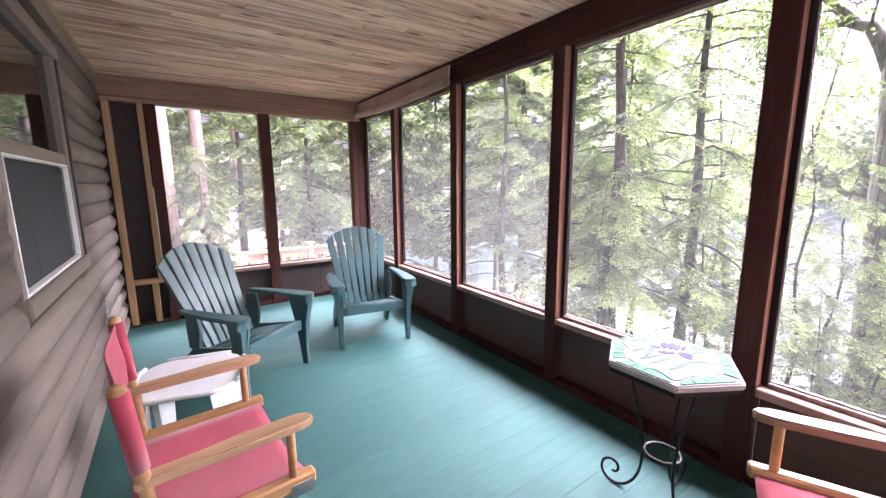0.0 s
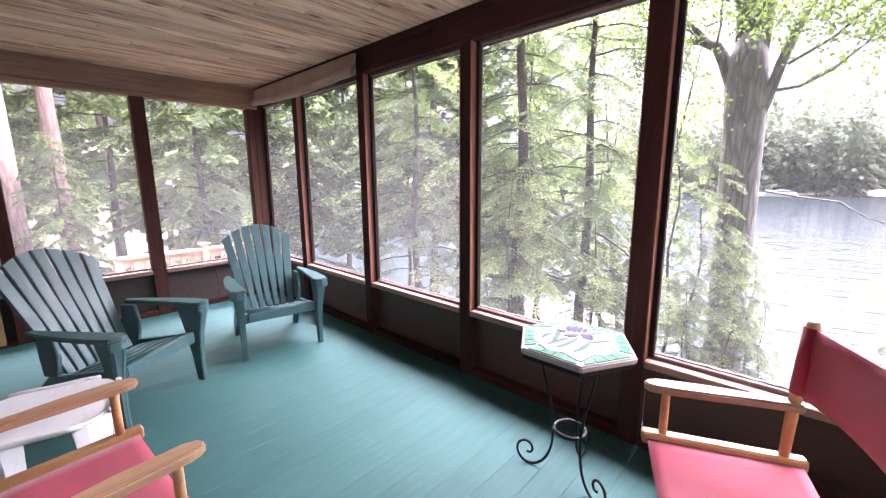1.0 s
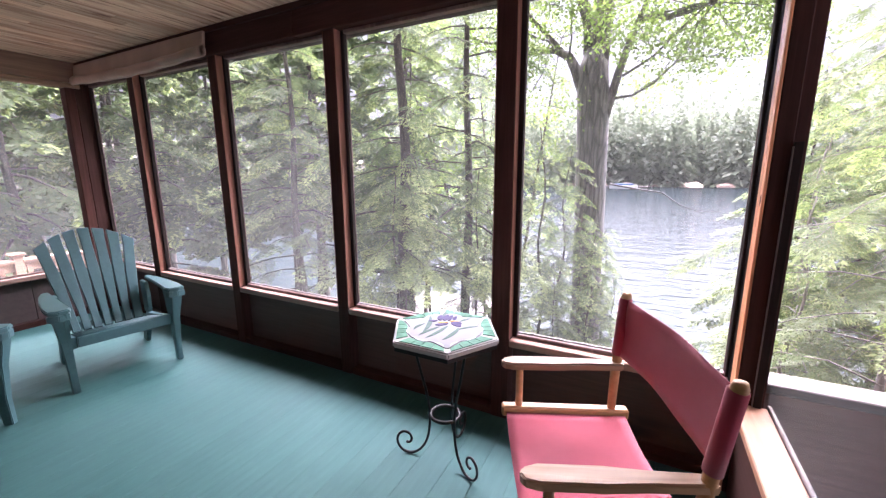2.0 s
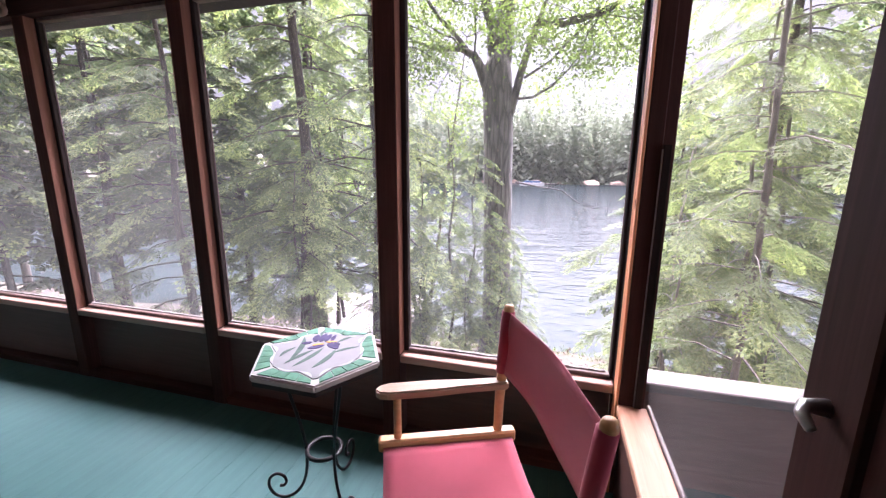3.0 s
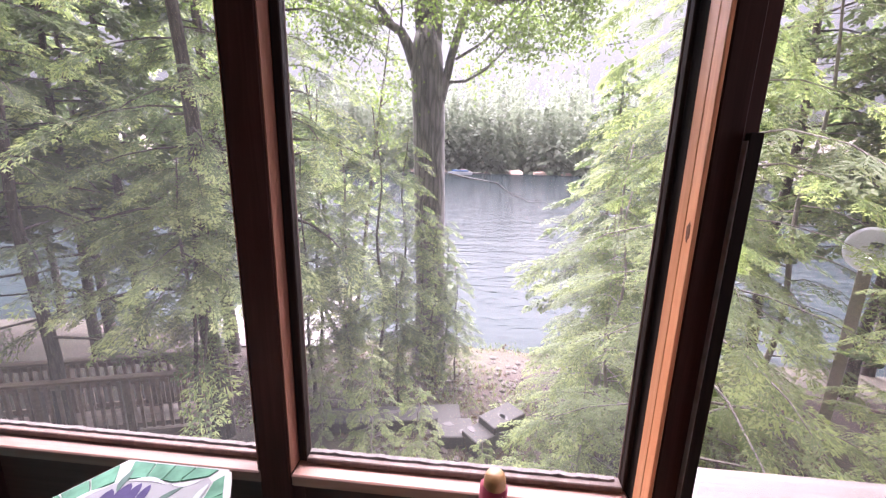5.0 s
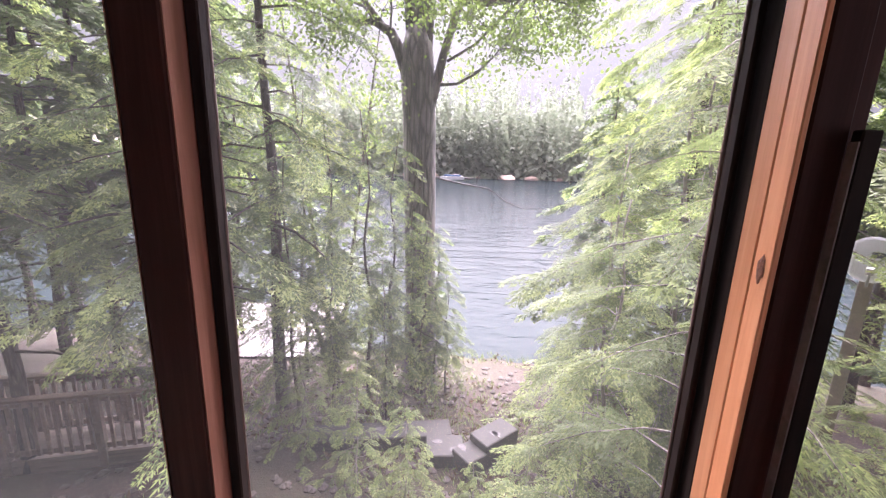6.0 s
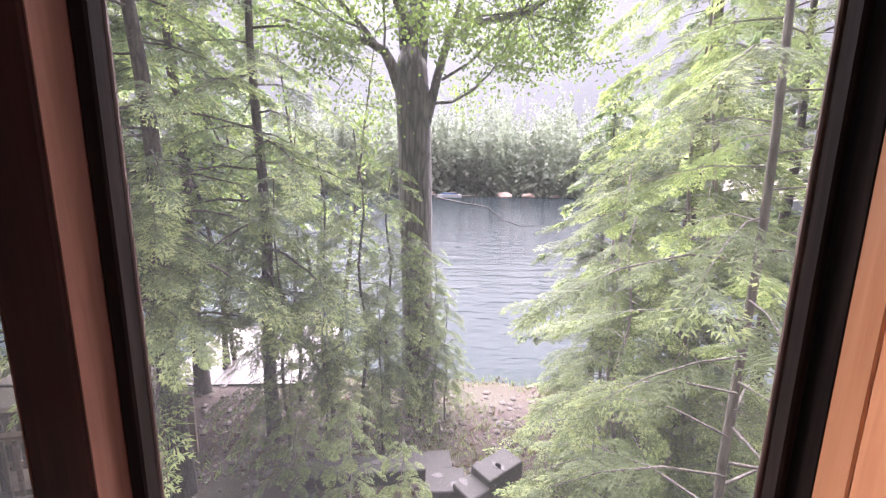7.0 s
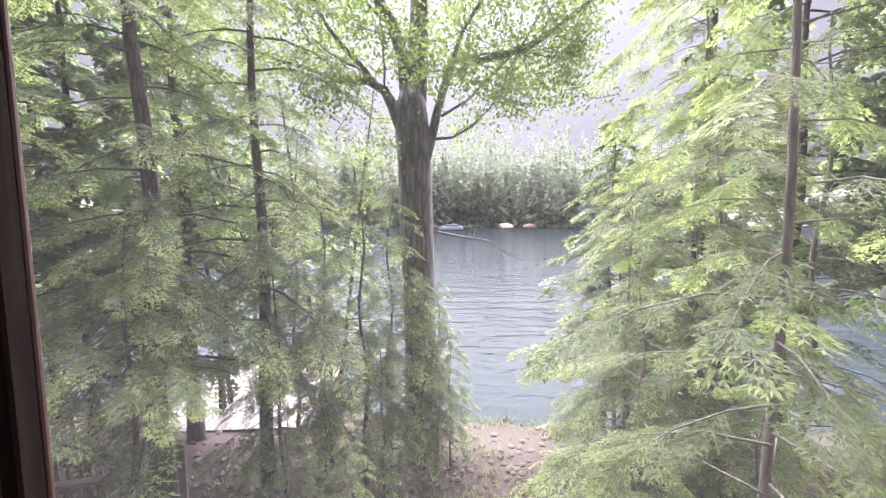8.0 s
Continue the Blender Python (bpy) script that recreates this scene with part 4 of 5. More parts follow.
    # base: three legs that end in scrolls, and a ring
    prof = [(0.15, 0.6), (0.118, 0.46), (0.086, 0.33), (0.072, 0.24), (0.07, 0.19), (0.076, 0.12), (0.096, 0.06), (0.13, 0.02), (0.17, 0.0075), (0.205, 0.02),
            (0.226, 0.055), (0.222, 0.095), (0.195, 0.115), (0.168, 0.105), (0.158, 0.08), (0.168, 0.062), (0.184, 0.062)]
    for a in (109, 243, 0):
        c, s = math.cos(radians(a)), math.sin(radians(a))
        fine = []
        for j in range((len(prof) - 1) * 4 + 1):
            i, u = min(j // 4, len(prof) - 2), (j - 4 * min(j // 4, len(prof) - 2)) / 4
            p = [prof[max(0, min(len(prof) - 1, i + q))] for q in (-1, 0, 1, 2)]
            cr = [0.5 * (2 * p[1][e] + (p[2][e] - p[0][e]) * u + (2 * p[0][e] - 5 * p[1][e] + 4 * p[2][e] - p[3][e]) * u * u + (3 * p[1][e] - p[0][e] - 3 * p[2][e] + p[3][e]) * u ** 3) for e in (0, 1)]
            fine.append((cr[0] * c, cr[0] * s, cr[1]))
        part("leg", tube(fine, 0.0062, 8), iron, t, "", True)
    ring = [(0.066 * math.cos(2 * math.pi * k / 28), 0.066 * math.sin(2 * math.pi * k / 28), 0.222) for k in range(29)]
    part("ring", tube(ring, 0.0085, 8, cap=False), iron, t, "", True)
    return t


mosaic_table().matrix_world = pose(2.02, 1.06, 0, 0, 0, 0)


# ---- pull cord on the log wall ----
def pull_cord():
    t = thing("pull_cord", "short white pull cord with an oval knob on the log wall", "pull cord")
    part("hook", tube([(0.0, 0, 0.17), (0.018, 0, 0.175), (0.022, 0, 0.16)], 0.003, 6), steel, t, "", True)
    part("cord", tube([(0.022, 0, 0.16), (0.02, 0.002, 0.1), (0.02, 0, 0.05)], 0.0025, 6), white_paint, t, "", True)
    b = bmesh.new()
    bmesh.ops.create_uvsphere(b, u_segments=14, v_segments=10, radius=0.016)
    for v in b.verts:
        v.co.z = v.co.z * 1.9 * (1 - 6 * v.co.z)
        v.co += Vector((0.02, 0, 0.022))
    part("knob", b, white_paint, t, "", True)


pull_cord()
bpy.data.objects["pull_cord"].location = (HOUSE - 0.002, 3.58, 0.43)


# ---- covered grill on the porch beyond the partition ----
def covered_grill():
    t = thing("barbecue_grill", "gas barbecue grill under a slack grey cloth cover", "grill", pose(2.14, -0.99, 0.0, 0, 0, 6))
    rings, b = [], bmesh.new()
    for z, hx, hy in ((0.42, 0.15, 0.2), (0.55, 0.165, 0.21), (0.7, 0.195, 0.235), (0.86, 0.25, 0.28), (0.93, 0.265, 0.285), (1.03, 0.21, 0.26), (1.09, 0.14, 0.22), (1.1, 0.05, 0.12)):
        ring = []
        for k in range(40):
            a = 2 * math.pi * k / 40
            c, d = math.cos(a), math.sin(a)
            fold = 1 + 0.045 * math.sin(a * 9 + z * 3) * max(0.0, 0.9 - z) + 0.03 * noise.noise(Vector((c * 2, d * 2, z * 4)))
            ring.append(b.verts.new((math.copysign(abs(c) ** 0.45, c) * hx * fold, math.copysign(abs(d) ** 0.45, d) * hy * fold, z)))
        rings.append(ring)
    for r0, r1 in zip(rings, rings[1:]):
        for k in range(40):
            b.faces.new((r0[k], r0[(k + 1) % 40], r1[(k + 1) % 40], r1[k]))
    b.faces.new(rings[-1])
    part("cover", b, cover_grey, t, "slack grey cloth cover", True)
    for x in (-0.1, 0.1):
        for y in (-0.14, 0.14):
            part("leg", box(x - 0.02, x + 0.02, y - 0.02, y + 0.02, 0.001, 0.5, 0.004), iron, t)
    bar = part("handle", tube([(-0.12, 0.27, 0.985), (-0.12, 0.33, 1.0), (0.19, 0.335, 1.0), (0.19, 0.27, 0.985)], 0.014, 8), iron, t, "dark lid handle", True)
    part("end_cap", tube([(0.185, 0.335, 1.0), (0.215, 0.336, 1.0)], 0.02, 10), steel, bar, "bright metal end cap", True)
    return t


covered_grill()


# ---- outdoors ----
LAKE_Z = -3.0


def ground_z(x, y):
    shore = 10.6 + 0.5 * math.sin(y * 0.35) + 0.25 * math.sin(y * 1.1 + 1)
    if x < shore:
        z = -2.35 - 0.05 * max(0.0, x - 2) - 0.35 * max(0.0, x - 8.5) / 2.2
    else:
        z = -3.05 - 0.15 * min(x - shore, 10)
    z -= 0.45 * math.exp(-((x - 6.3 + 0.31 * (y - 5)) / 1.0) ** 2) * min(1.0, max(0.0, y - 3.4))
    if x > 122:
        z = max(z, -3.6 + (x - 122) * 0.05)
    if abs(y) > 150:
        z = max(z, -3.6 + (abs(y) - 150) * 0.1)
    return z + 0.09 * noise.noise(Vector((x * 0.5, y * 0.5, 3))) + 0.03 * noise.noise(Vector((x * 1.9, y * 1.9, 7)))


def axis_steps(lo, hi, near0, near1, step):
    v, out = near0, []
    while v < near1:
        out.append(v)
        v += step
    s, a = step, near1
    while a < hi:
        out.append(a)
        s *= 1.25
        a += s
    s, a = step, near0 - step
    while a > lo:
        out.insert(0, a)
        s *= 1.25
        a -= s
    return out


def grid(xs, ys, fz):
    b = bmesh.new()
    rows = [[b.verts.new((x, y, fz(x, y))) for y in ys] for x in xs]
    for r0, r1 in zip(rows, rows[1:]):
        for k in range(len(ys) - 1):
            b.faces.new((r0[k], r1[k], r1[k + 1], r0[k + 1]))
    return b


ground = tagged(new("ground", mesh_of("ground", grid(axis_steps(-900, 1500, 2.0, 13.0, 0.22), axis_steps(-900, 900, -8.0, 12.0, 0.25), ground_z), litter, True)),
                "sloping ground of needle litter and stones", "ground", kind="structure")
water = tagged(new("water", mesh_of("water", sheet([(9.5, -400, LAKE_Z), (700, -400, LAKE_Z), (700, 400, LAKE_Z), (9.5, 400, LAKE_Z)]), water_mat)),
               "calm rippled lake water reflecting a white sky", "water", kind="structure")


def quad_mesh(name, quads, index, mats):
    """A mesh from an array of quads, n x 4 x 3, with a material index for each."""
    n = len(quads)
    me = bpy.data.meshes.new(name)
    me.vertices.add(4 * n)
    me.vertices.foreach_set("co", quads.astype(np.float32).ravel())
    me.loops.add(4 * n)
    me.loops.foreach_set("vertex_index", np.arange(4 * n, dtype=np.int32))
    me.polygons.add(n)
    me.polygons.foreach_set("loop_start", np.arange(0, 4 * n, 4, dtype=np.int32))
    for m in mats:
        me.materials.append(m)
    me.polygons.foreach_set("material_index", np.asarray(index, dtype=np.int32))
    me.update(calc_edges=True)
    return me


def diamonds(base, tip, width, normal):
    """Narrow leaf-shaped quads from base to tip."""
    d = tip - base
    side = np.cross(d, normal)
    side /= np.linalg.norm(side, axis=1, keepdims=True) + 1e-9
    mid = base + d * 0.45
    w = width[:, None] / 2
    return np.stack([base, mid + side * w, tip, mid - side * w], axis=1)


def spray(rng, n_side=7, fine=True):
    """A fan-shaped hemlock spray along +x, unit length: side twigs set with short overlapping leafy blades, pale at the tips."""
    base, tip, width, fresh, nrm = [], [], [], [], []

    def blade(p, d, ln, w, f, tilt=0.22):
        d = d / np.linalg.norm(d)
        base.append(p)
        tip.append(p + d * ln)
        width.append(w)
        fresh.append(f)
        nrm.append(np.array([0, 0, 1.0]) + rng.normal(0, tilt, 3))

    for i in range(n_side):
        u = (i + 0.4 + 0.4 * rng.uniform()) / n_side
        reach = (0.5 * (1 - u) ** 0.7 + 0.1) * rng.uniform(0.75, 1.15) * min(1.0, 0.55 + 1.6 * u)
        for s in (-1, 1):
            a = s * rng.uniform(0.55, 1.0)
            d = np.array([math.cos(a), math.sin(a), -0.2])
            p0 = np.array([u, 0, -0.2 * u * u])
            if not fine:
                blade(p0, d, reach * 0.7, 0.15, False)
                blade(p0 + d * reach * 0.45, d + rng.normal(0, 0.25, 3), reach * 0.65, 0.15, True)
                blade(p0 + d * reach * 0.2, d + rng.normal(0, 0.6, 3), reach * 0.6, 0.14, False)
                continue
            m = max(2, round(reach / 0.13))
            for j in range(m):
                q = p0 + d * reach * j / m + np.array([0, 0, -0.12 * reach * (j / m) ** 2])
                blade(q, d + rng.normal(0, 0.08, 3), reach / m * 1.5, 0.036, j == m - 1)
                for t in (-1, 1):
                    e = np.array([math.cos(a + t * 0.7), math.sin(a + t * 0.7), -0.22]) + rng.normal(0, 0.1, 3)
                    blade(q + d * 0.02, e, rng.uniform(0.1, 0.15) * (1.1 - 0.35 * j / m), 0.03, j >= m - 2 and rng.uniform() < 0.8)
    blade(np.array([0.85, 0, -0.14]), np.array([1, 0, -0.4]), 0.24, 0.06, True)
    base, tip = np.array(base), np.array(tip)
    return diamonds(base, tip, np.array(width), np.array(nrm)), np.array(fresh)


def place(quads, at, yaw, pitch, roll, size):
    """Copies of one spray at many poses, as one array."""
    cy, sy, cp, sp, cr, sr = (f(v) for v in (yaw, pitch, roll) for f in (np.cos, np.sin))
    z = np.zeros_like(cy)
    o = np.ones_like(cy)
    rz = np.stack([np.stack([cy, -sy, z], -1), np.stack([sy, cy, z], -1), np.stack([z, z, o], -1)], 1)
    ry = np.stack([np.stack([cp, z, sp], -1), np.stack([z, o, z], -1), np.stack([-sp, z, cp], -1)], 1)
    rx = np.stack([np.stack([o, z, z], -1), np.stack([z, cr, -sr], -1), np.stack([z, sr, cr], -1)], 1)
    m = rz @ ry @ rx * size[:, None, None]
    return (np.einsum("nij,qkj->nqki", m, quads) + at[:, None, None, :]).reshape(-1, 4, 3)


def conifer(name, seed, height, reach, crown_from, n_limbs, per_limb, size, trunk_r, label, fresh_share=0.5, bark_mat=None, lean=0.0, fine=True, twigs=5, leaf_mat=None, thick=1.0):
    """A hemlock: tapered trunk, thin drooping limbs, layered sprays with paler tips."""
    rng = np.random.default_rng(seed)
    tree = thing(name, label, "tree")
    steps = 12
    bend = [(lean * (i / steps) ** 1.5 * height * 0.1 + 0.04 * math.sin(i * 1.3 + seed), 0.04 * math.cos(i * 1.1 + seed), height * i / steps) for i in range(steps + 1)]
    bend[0] = (0, 0, -0.4)
    tb = tube(bend, [trunk_r * (1.35 if i == 0 else 1) * (1 - 0.93 * i / steps) + 0.006 for i in range(steps + 1)], 9)
    at, yaw, pitch, roll, sizes, outer = [], [], [], [], [], []
    for i in range(n_limbs):
        u = ((i + rng.uniform(0, 1)) / n_limbs) ** 0.95
        h = height * (crown_from + (1 - crown_from) * u)
        ln = reach * (1 - u) ** 0.75 * rng.uniform(0.55, 1.1) + 0.15
        a = i * 2.4 + rng.uniform(-0.5, 0.5)
        rise = rng.uniform(-0.05, 0.3)
        p0 = np.array([lean * (h / height) ** 1.5 * height * 0.1, 0, h])
        d = np.array([math.cos(a), math.sin(a), 0])
        line = [p0 + d * ln * s + np.array([0, 0, ln * (rise * s - (0.3 + rise) * s * s)]) for s in (0, 0.3, 0.6, 0.85, 1.0)]
        tube(line, [thick * r for r in (0.012 * ln + 0.004, 0.009 * ln + 0.003, 0.006 * ln + 0.002, 0.004, 0.002)], 4, tb, False)
        m = max(3, int(per_limb * ln / reach + 2))
        for j in range(m):
            s = 0.22 + 0.78 * (j + rng.uniform(0, 1)) / m
            p = p0 + d * ln * s + np.array([0, 0, ln * (rise * s - (0.3 + rise) * s * s)])
            side = (-1) ** j
            at.append(p)
            yaw.append(a + side * rng.uniform(0.2, 1.35) * (1.1 - 0.6 * s))
            pitch.append(rng.uniform(0.12, 0.55))
            roll.append(rng.uniform(-0.3, 0.3))
            sizes.append(size * rng.uniform(0.65, 1.25) * (0.65 + 0.35 * (1 - u)))
            outer.append(s)
        at.append(line[-2])
        yaw.append(a)
        pitch.append(0.5)
        roll.append(rng.uniform(-0.3, 0.3))
        sizes.append(size * 0.9)
        outer.append(1.0)
    at, yaw, pitch, roll, sizes, outer = (np.array(v) for v in (at, yaw, pitch, roll, sizes, outer))
    quads, idx = [], []
    for v in range(3):
        q, fr = spray(rng, twigs if fine else 6, fine)
        pick = np.arange(v, len(at), 3)
        quads.append(place(q, at[pick], yaw[pick], pitch[pick], roll[pick], sizes[pick]))
        tips = fr[None, :] & (rng.uniform(0, 1, (len(pick), 1)) < fresh_share * (1.6 * outer[pick, None] - 0.35))
        idx.append(np.broadcast_to(tips, (len(pick), len(q))).reshape(-1))
    part("trunk", tb, bark_mat or hem_bark, tree, "", True)
    crown = new("crown", quad_mesh("crown", np.concatenate(quads), np.concatenate(idx), [leaf_mat or needles, new_growth]))
    crown.parent = tree
    return tree


def stand(tree, x, y, turn, scale=1.0):
    """Sets a tree on the ground."""
    tree.location = (x, y, ground_z(x, y))
    tree.rotation_euler = (0, 0, turn)
    tree.scale = (scale,) * 3
    return tree


def another(tree, x, y, turn, scale=1.0):
    c = copy_thing(tree, pose(x, y, ground_z(x, y), 0, 0, math.degrees(turn)))
    c.scale = (scale,) * 3
    return c


HEM = "hemlock with layered drooping dark green branches and pale tips"
YOUNG = "slender young hemlock with bright yellow-green tips and a pale thin trunk"
THIN = "thin understorey hemlock with a dark stem and feathery green branches"
h_a = stand(conifer("hemlock_tree", 11, 9.8, 2.1, 0.2, 58, 10, 0.52, 0.1, HEM, 1.0, twigs=7), 7.4, 3.35, 0.3)
h_b = stand(conifer("hemlock_tree", 23, 10.4, 2.2, 0.17, 60, 10, 0.52, 0.13, HEM, 1.0, twigs=7), 6.3, 4.05, 1.3)
h_c = stand(conifer("hemlock_tree", 37, 8.0, 1.75, 0.05, 72, 10, 0.36, 0.03, YOUNG, 0.9, young_bark, 0.35, True, 8, young_needles, 0.5), 4.4, -1.35, 2.0)
h_d = stand(conifer("hemlock_tree", 43, 4.7, 1.15, 0.2, 40, 4, 0.38, 0.028, THIN, 0.9, None, 0.2, True, 7, None, 0.6), 7.6, 1.95, 1.0)
h_e = stand(conifer("hemlock_tree", 47, 3.6, 0.95, 0.06, 36, 4, 0.36, 0.022, YOUNG, 0.95, young_bark, 0.2, True, 7, young_needles, 0.6), 5.9, -1.15, 4.0)
h_f = stand(conifer("hemlock_tree", 59, 3.9, 1.15, 0.58, 24, 7, 0.46, 0.03, THIN, 1.0, None, 0.2, True, 8, young_needles, 0.6), 5.7, 3.85, 0.4)
f_a = stand(conifer("hemlock_tree", 51, 10.4, 2.5, 0.26, 60, 11, 0.58, 0.095, HEM, 0.45, fine=False), 8.6, 7.4, 0.0)
f_b = stand(conifer("hemlock_tree", 67, 11.2, 2.7, 0.26, 60, 11, 0.62, 0.1, HEM, 0.5, fine=False), 9.2, -5.0, 0.0)
for src, x, y, r, s in [
    (f_a, 8.0, 7.8, 2.2, 0.95), (h_b, 8.6, 5.4, 1.0, 0.95), (h_b, 8.2, -2.95, 2.2, 0.95), (h_a, 6.0, 6.3, 4.9, 0.9), (f_b, 6.9, 9.3, 1.5, 0.9),
    (h_c, 6.9, -2.3, 0.4, 1.0), (h_e, 6.4, -2.1, 3.1, 1.4), (h_e, 7.5, -2.9, 1.4, 1.7), (h_e, 5.6, -5.6, 4.6, 1.5), (h_e, 8.3, -4.7, 2.3, 1.9), (h_e, 7.9, -1.75, 5.8, 1.25), (h_e, 5.3, 0.95, 1.0, 0.4), (h_e, 6.7, -1.35, 5.2, 1.15), (h_c, 4.6, -3.4, 3.0, 0.75), (h_e, 5.0, -0.7, 2.6, 0.5), (h_e, 5.5, -2.1, 0.6, 0.7), (h_e, 5.6, -0.35, 3.5, 0.3),
    (h_d, 7.9, 2.6, 2.1, 1.0), (h_d, 7.1, 3.0, 3.3, 0.85), (h_d, 8.2, 1.75, 4.4, 0.95), (h_d, 8.4, 3.4, 5.2, 1.1), (h_d, 8.4, 0.95, 0.3, 0.62), (h_d, 8.1, 1.35, 2.9, 0.7), (h_e, 5.8, 1.65, 5.7, 0.46), (h_e, 6.3, 2.5, 1.1, 0.5), (h_e, 5.2, 0.25, 2.2, 0.26), (h_d, 7.9, 1.15, 4.1, 0.66), (h_d, 8.0, 0.72, 1.2, 0.48), (h_d, 7.2, 1.6, 2.2, 0.55), (h_d, 7.0, 2.35, 0.9, 0.62),
    (f_a, 8.9, -1.9, 3.4, 0.55), (f_a, 3.9, -5.0, 4.4, 0.8), (f_a, 8.5, -6.3, 0.9, 0.95),
    (f_a, 9.3, 5.9, 2.6, 0.95), (f_b, 9.4, 9.0, 0.6, 1.0), (f_a, 7.6, 10.2, 5.1, 1.0), (f_b, 7.8, -7.5, 5.0, 1.0), (f_a, 10.0, -8.0, 3.0, 1.0), (f_a, 5.5, -8.0, 1.0, 1.0),
    (f_b, 5.6, 12.0, 4.0, 1.0), (f_a, 3.4, 10.6, 1.9, 0.95), (f_b, 2.2, 13.5, 2.9, 1.0), (f_a, 0.2, 14.5, 5.5, 1.1), (f_b, 6.8, 14.5, 1.1, 1.05), (f_a, 1.5, 18.0, 2.0, 1.0),
    (f_b, -1.8, 16.5, 4.2, 1.1), (f_a, 8.8, 13.0, 3.0, 1.1), (f_b, 4.2, 18.0, 5.0, 1.1), (f_a, -4.0, 19.0, 0.4, 1.2), (f_b, 9.5, 17.5, 2.2, 1.1), (f_a, 6.4, 20.0, 1.2, 1.2),
    (f_b, -1.0, 22.0, 3.3, 1.2), (f_a, 10.2, 11.2, 0.2, 0.9), (f_b, 2.4, 23.0, 1.4, 1.2), (f_a, 5.2, 9.4, 0.7, 0.75), (f_b, 1.0, 10.4, 0.9, 0.4), (f_b, 2.7, 9.9, 2.5, 0.38), (f_a, 3.9, 11.6, 4.1, 0.45), (f_b, -0.2, 12.0, 5.3, 0.45),
]:
    another(src, x, y, r, s)


# ---- oak ----
def oak():
    rng = np.random.default_rng(5)
    t = thing("oak_tree", "big grey-barked oak with forked limbs and fresh yellow-green leaves", "tree")
    tb = bmesh.new()
    # trunk, swelling where the limbs leave it
    tube([(0.1, 0.03, -0.5), (0.04, 0.01, 0.0), (0, 0.0, 0.6), (-0.02, 0.0, 1.4), (0, 0.03, 2.6), (0, 0.065, 3.9), (0, 0.09, 4.9), (0, 0.12, 5.5), (0, 0.14, 5.95), (0, 0.13, 6.3)],
         [0.5, 0.39, 0.31, 0.285, 0.285, 0.29, 0.29, 0.3, 0.27, 0.19], 20, tb)
    leaves_at = []

    def limb(p, d, r, ln, depth):
        steps = 6
        pts, rad = [p.copy()], [r]
        q, dd = p.copy(), d.normalized()
        for i in range(steps):
            dd = (dd + Vector(rng.normal(0, 0.16, 3)) + Vector((0, 0, 0.05))).normalized()
            q = q + dd * ln / steps
            pts.append(q.copy())
            rad.append(max(0.006, r * (1 - 0.62 * (i + 1) / steps)))
            if depth < 3 and i >= 2 and (depth < 2 or i % 2):
                for _ in range(1):
                    sd = (dd * 0.6 + Vector(rng.normal(0, 0.75, 3))).normalized()
                    limb(q.copy(), sd, rad[-1] * 0.42, ln * rng.uniform(0.38, 0.6), depth + 1)
            if depth >= 2:
                leaves_at.append((q.copy(), dd.copy()))
        tube(pts, rad, 7 if depth < 2 else 4, tb, depth < 2)

    def bough(pts, r0, r1):
        """A thick limb along given points, with side limbs from its outer part."""
        n = len(pts) - 1
        tube(pts, [r0 + (r1 - r0) * k / n for k in range(n + 1)], 10, tb)
        for k in range(max(1, n // 2), n + 1):
            way = (Vector(pts[k]) - Vector(pts[k - 1])).normalized()
            for _ in range(1):
                limb(Vector(pts[k]), way * 0.6 + Vector(rng.normal(0, 0.7, 3)), r1 * 0.45, rng.uniform(1.0, 1.7), 1)
        limb(Vector(pts[n]), Vector(pts[n]) - Vector(pts[n - 1]), r1 * 0.8, 1.9, 1)

    bough([(0.02, 0.08, 5.9), (0.03, 0.02, 6.77), (0.0, -0.01, 7.7), (0.05, -0.1, 8.8), (0, -0.1, 10.2)], 0.2, 0.1)
    bough([(-0.02, 0.2, 5.9), (-0.06, 0.25, 6.69), (-0.1, 0.43, 7.25), (-0.2, 0.7, 7.71), (-0.3, 1.0, 8.6)], 0.13, 0.07)
    bough([(0, 0.3, 5.55), (-0.05, 0.45, 5.95), (-0.1, 0.58, 6.2), (-0.12, 0.85, 6.35), (-0.15, 1.35, 6.36)], 0.12, 0.05)
    bough([(-0.1, 0.72, 6.3), (-0.2, 0.99, 6.62), (-0.3, 1.26, 6.89), (-0.4, 1.47, 7.19)], 0.055, 0.03)
    bough([(0, -0.1, 5.0), (-0.05, -0.21, 5.4), (-0.08, -0.3, 5.79), (-0.1, -0.41, 6.16), (-0.12, -0.56, 6.62), (-0.14, -0.8, 6.7), (-0.15, -1.03, 6.61), (-0.15, -1.31, 6.69), (-0.2, -1.78, 6.76), (-0.2, -2.23, 7.06)], 0.085, 0.04)
    bough([(-0.1, -0.38, 5.75), (-0.15, -0.85, 6.01), (-0.2, -1.22, 6.37), (-0.3, -1.68, 6.77), (-0.4, -2.0, 7.3)], 0.025, 0.015)
    bough([(-0.05, -0.18, 5.38), (-0.1, -0.56, 5.4), (-0.2, -0.9, 5.56), (-0.3, -1.18, 5.82)], 0.03, 0.014)
    bough([(-0.12, -0.52, 6.5), (-0.2, -0.75, 7.1), (-0.3, -1.2, 7.7), (-0.4, -1.8, 8.1)], 0.04, 0.025)
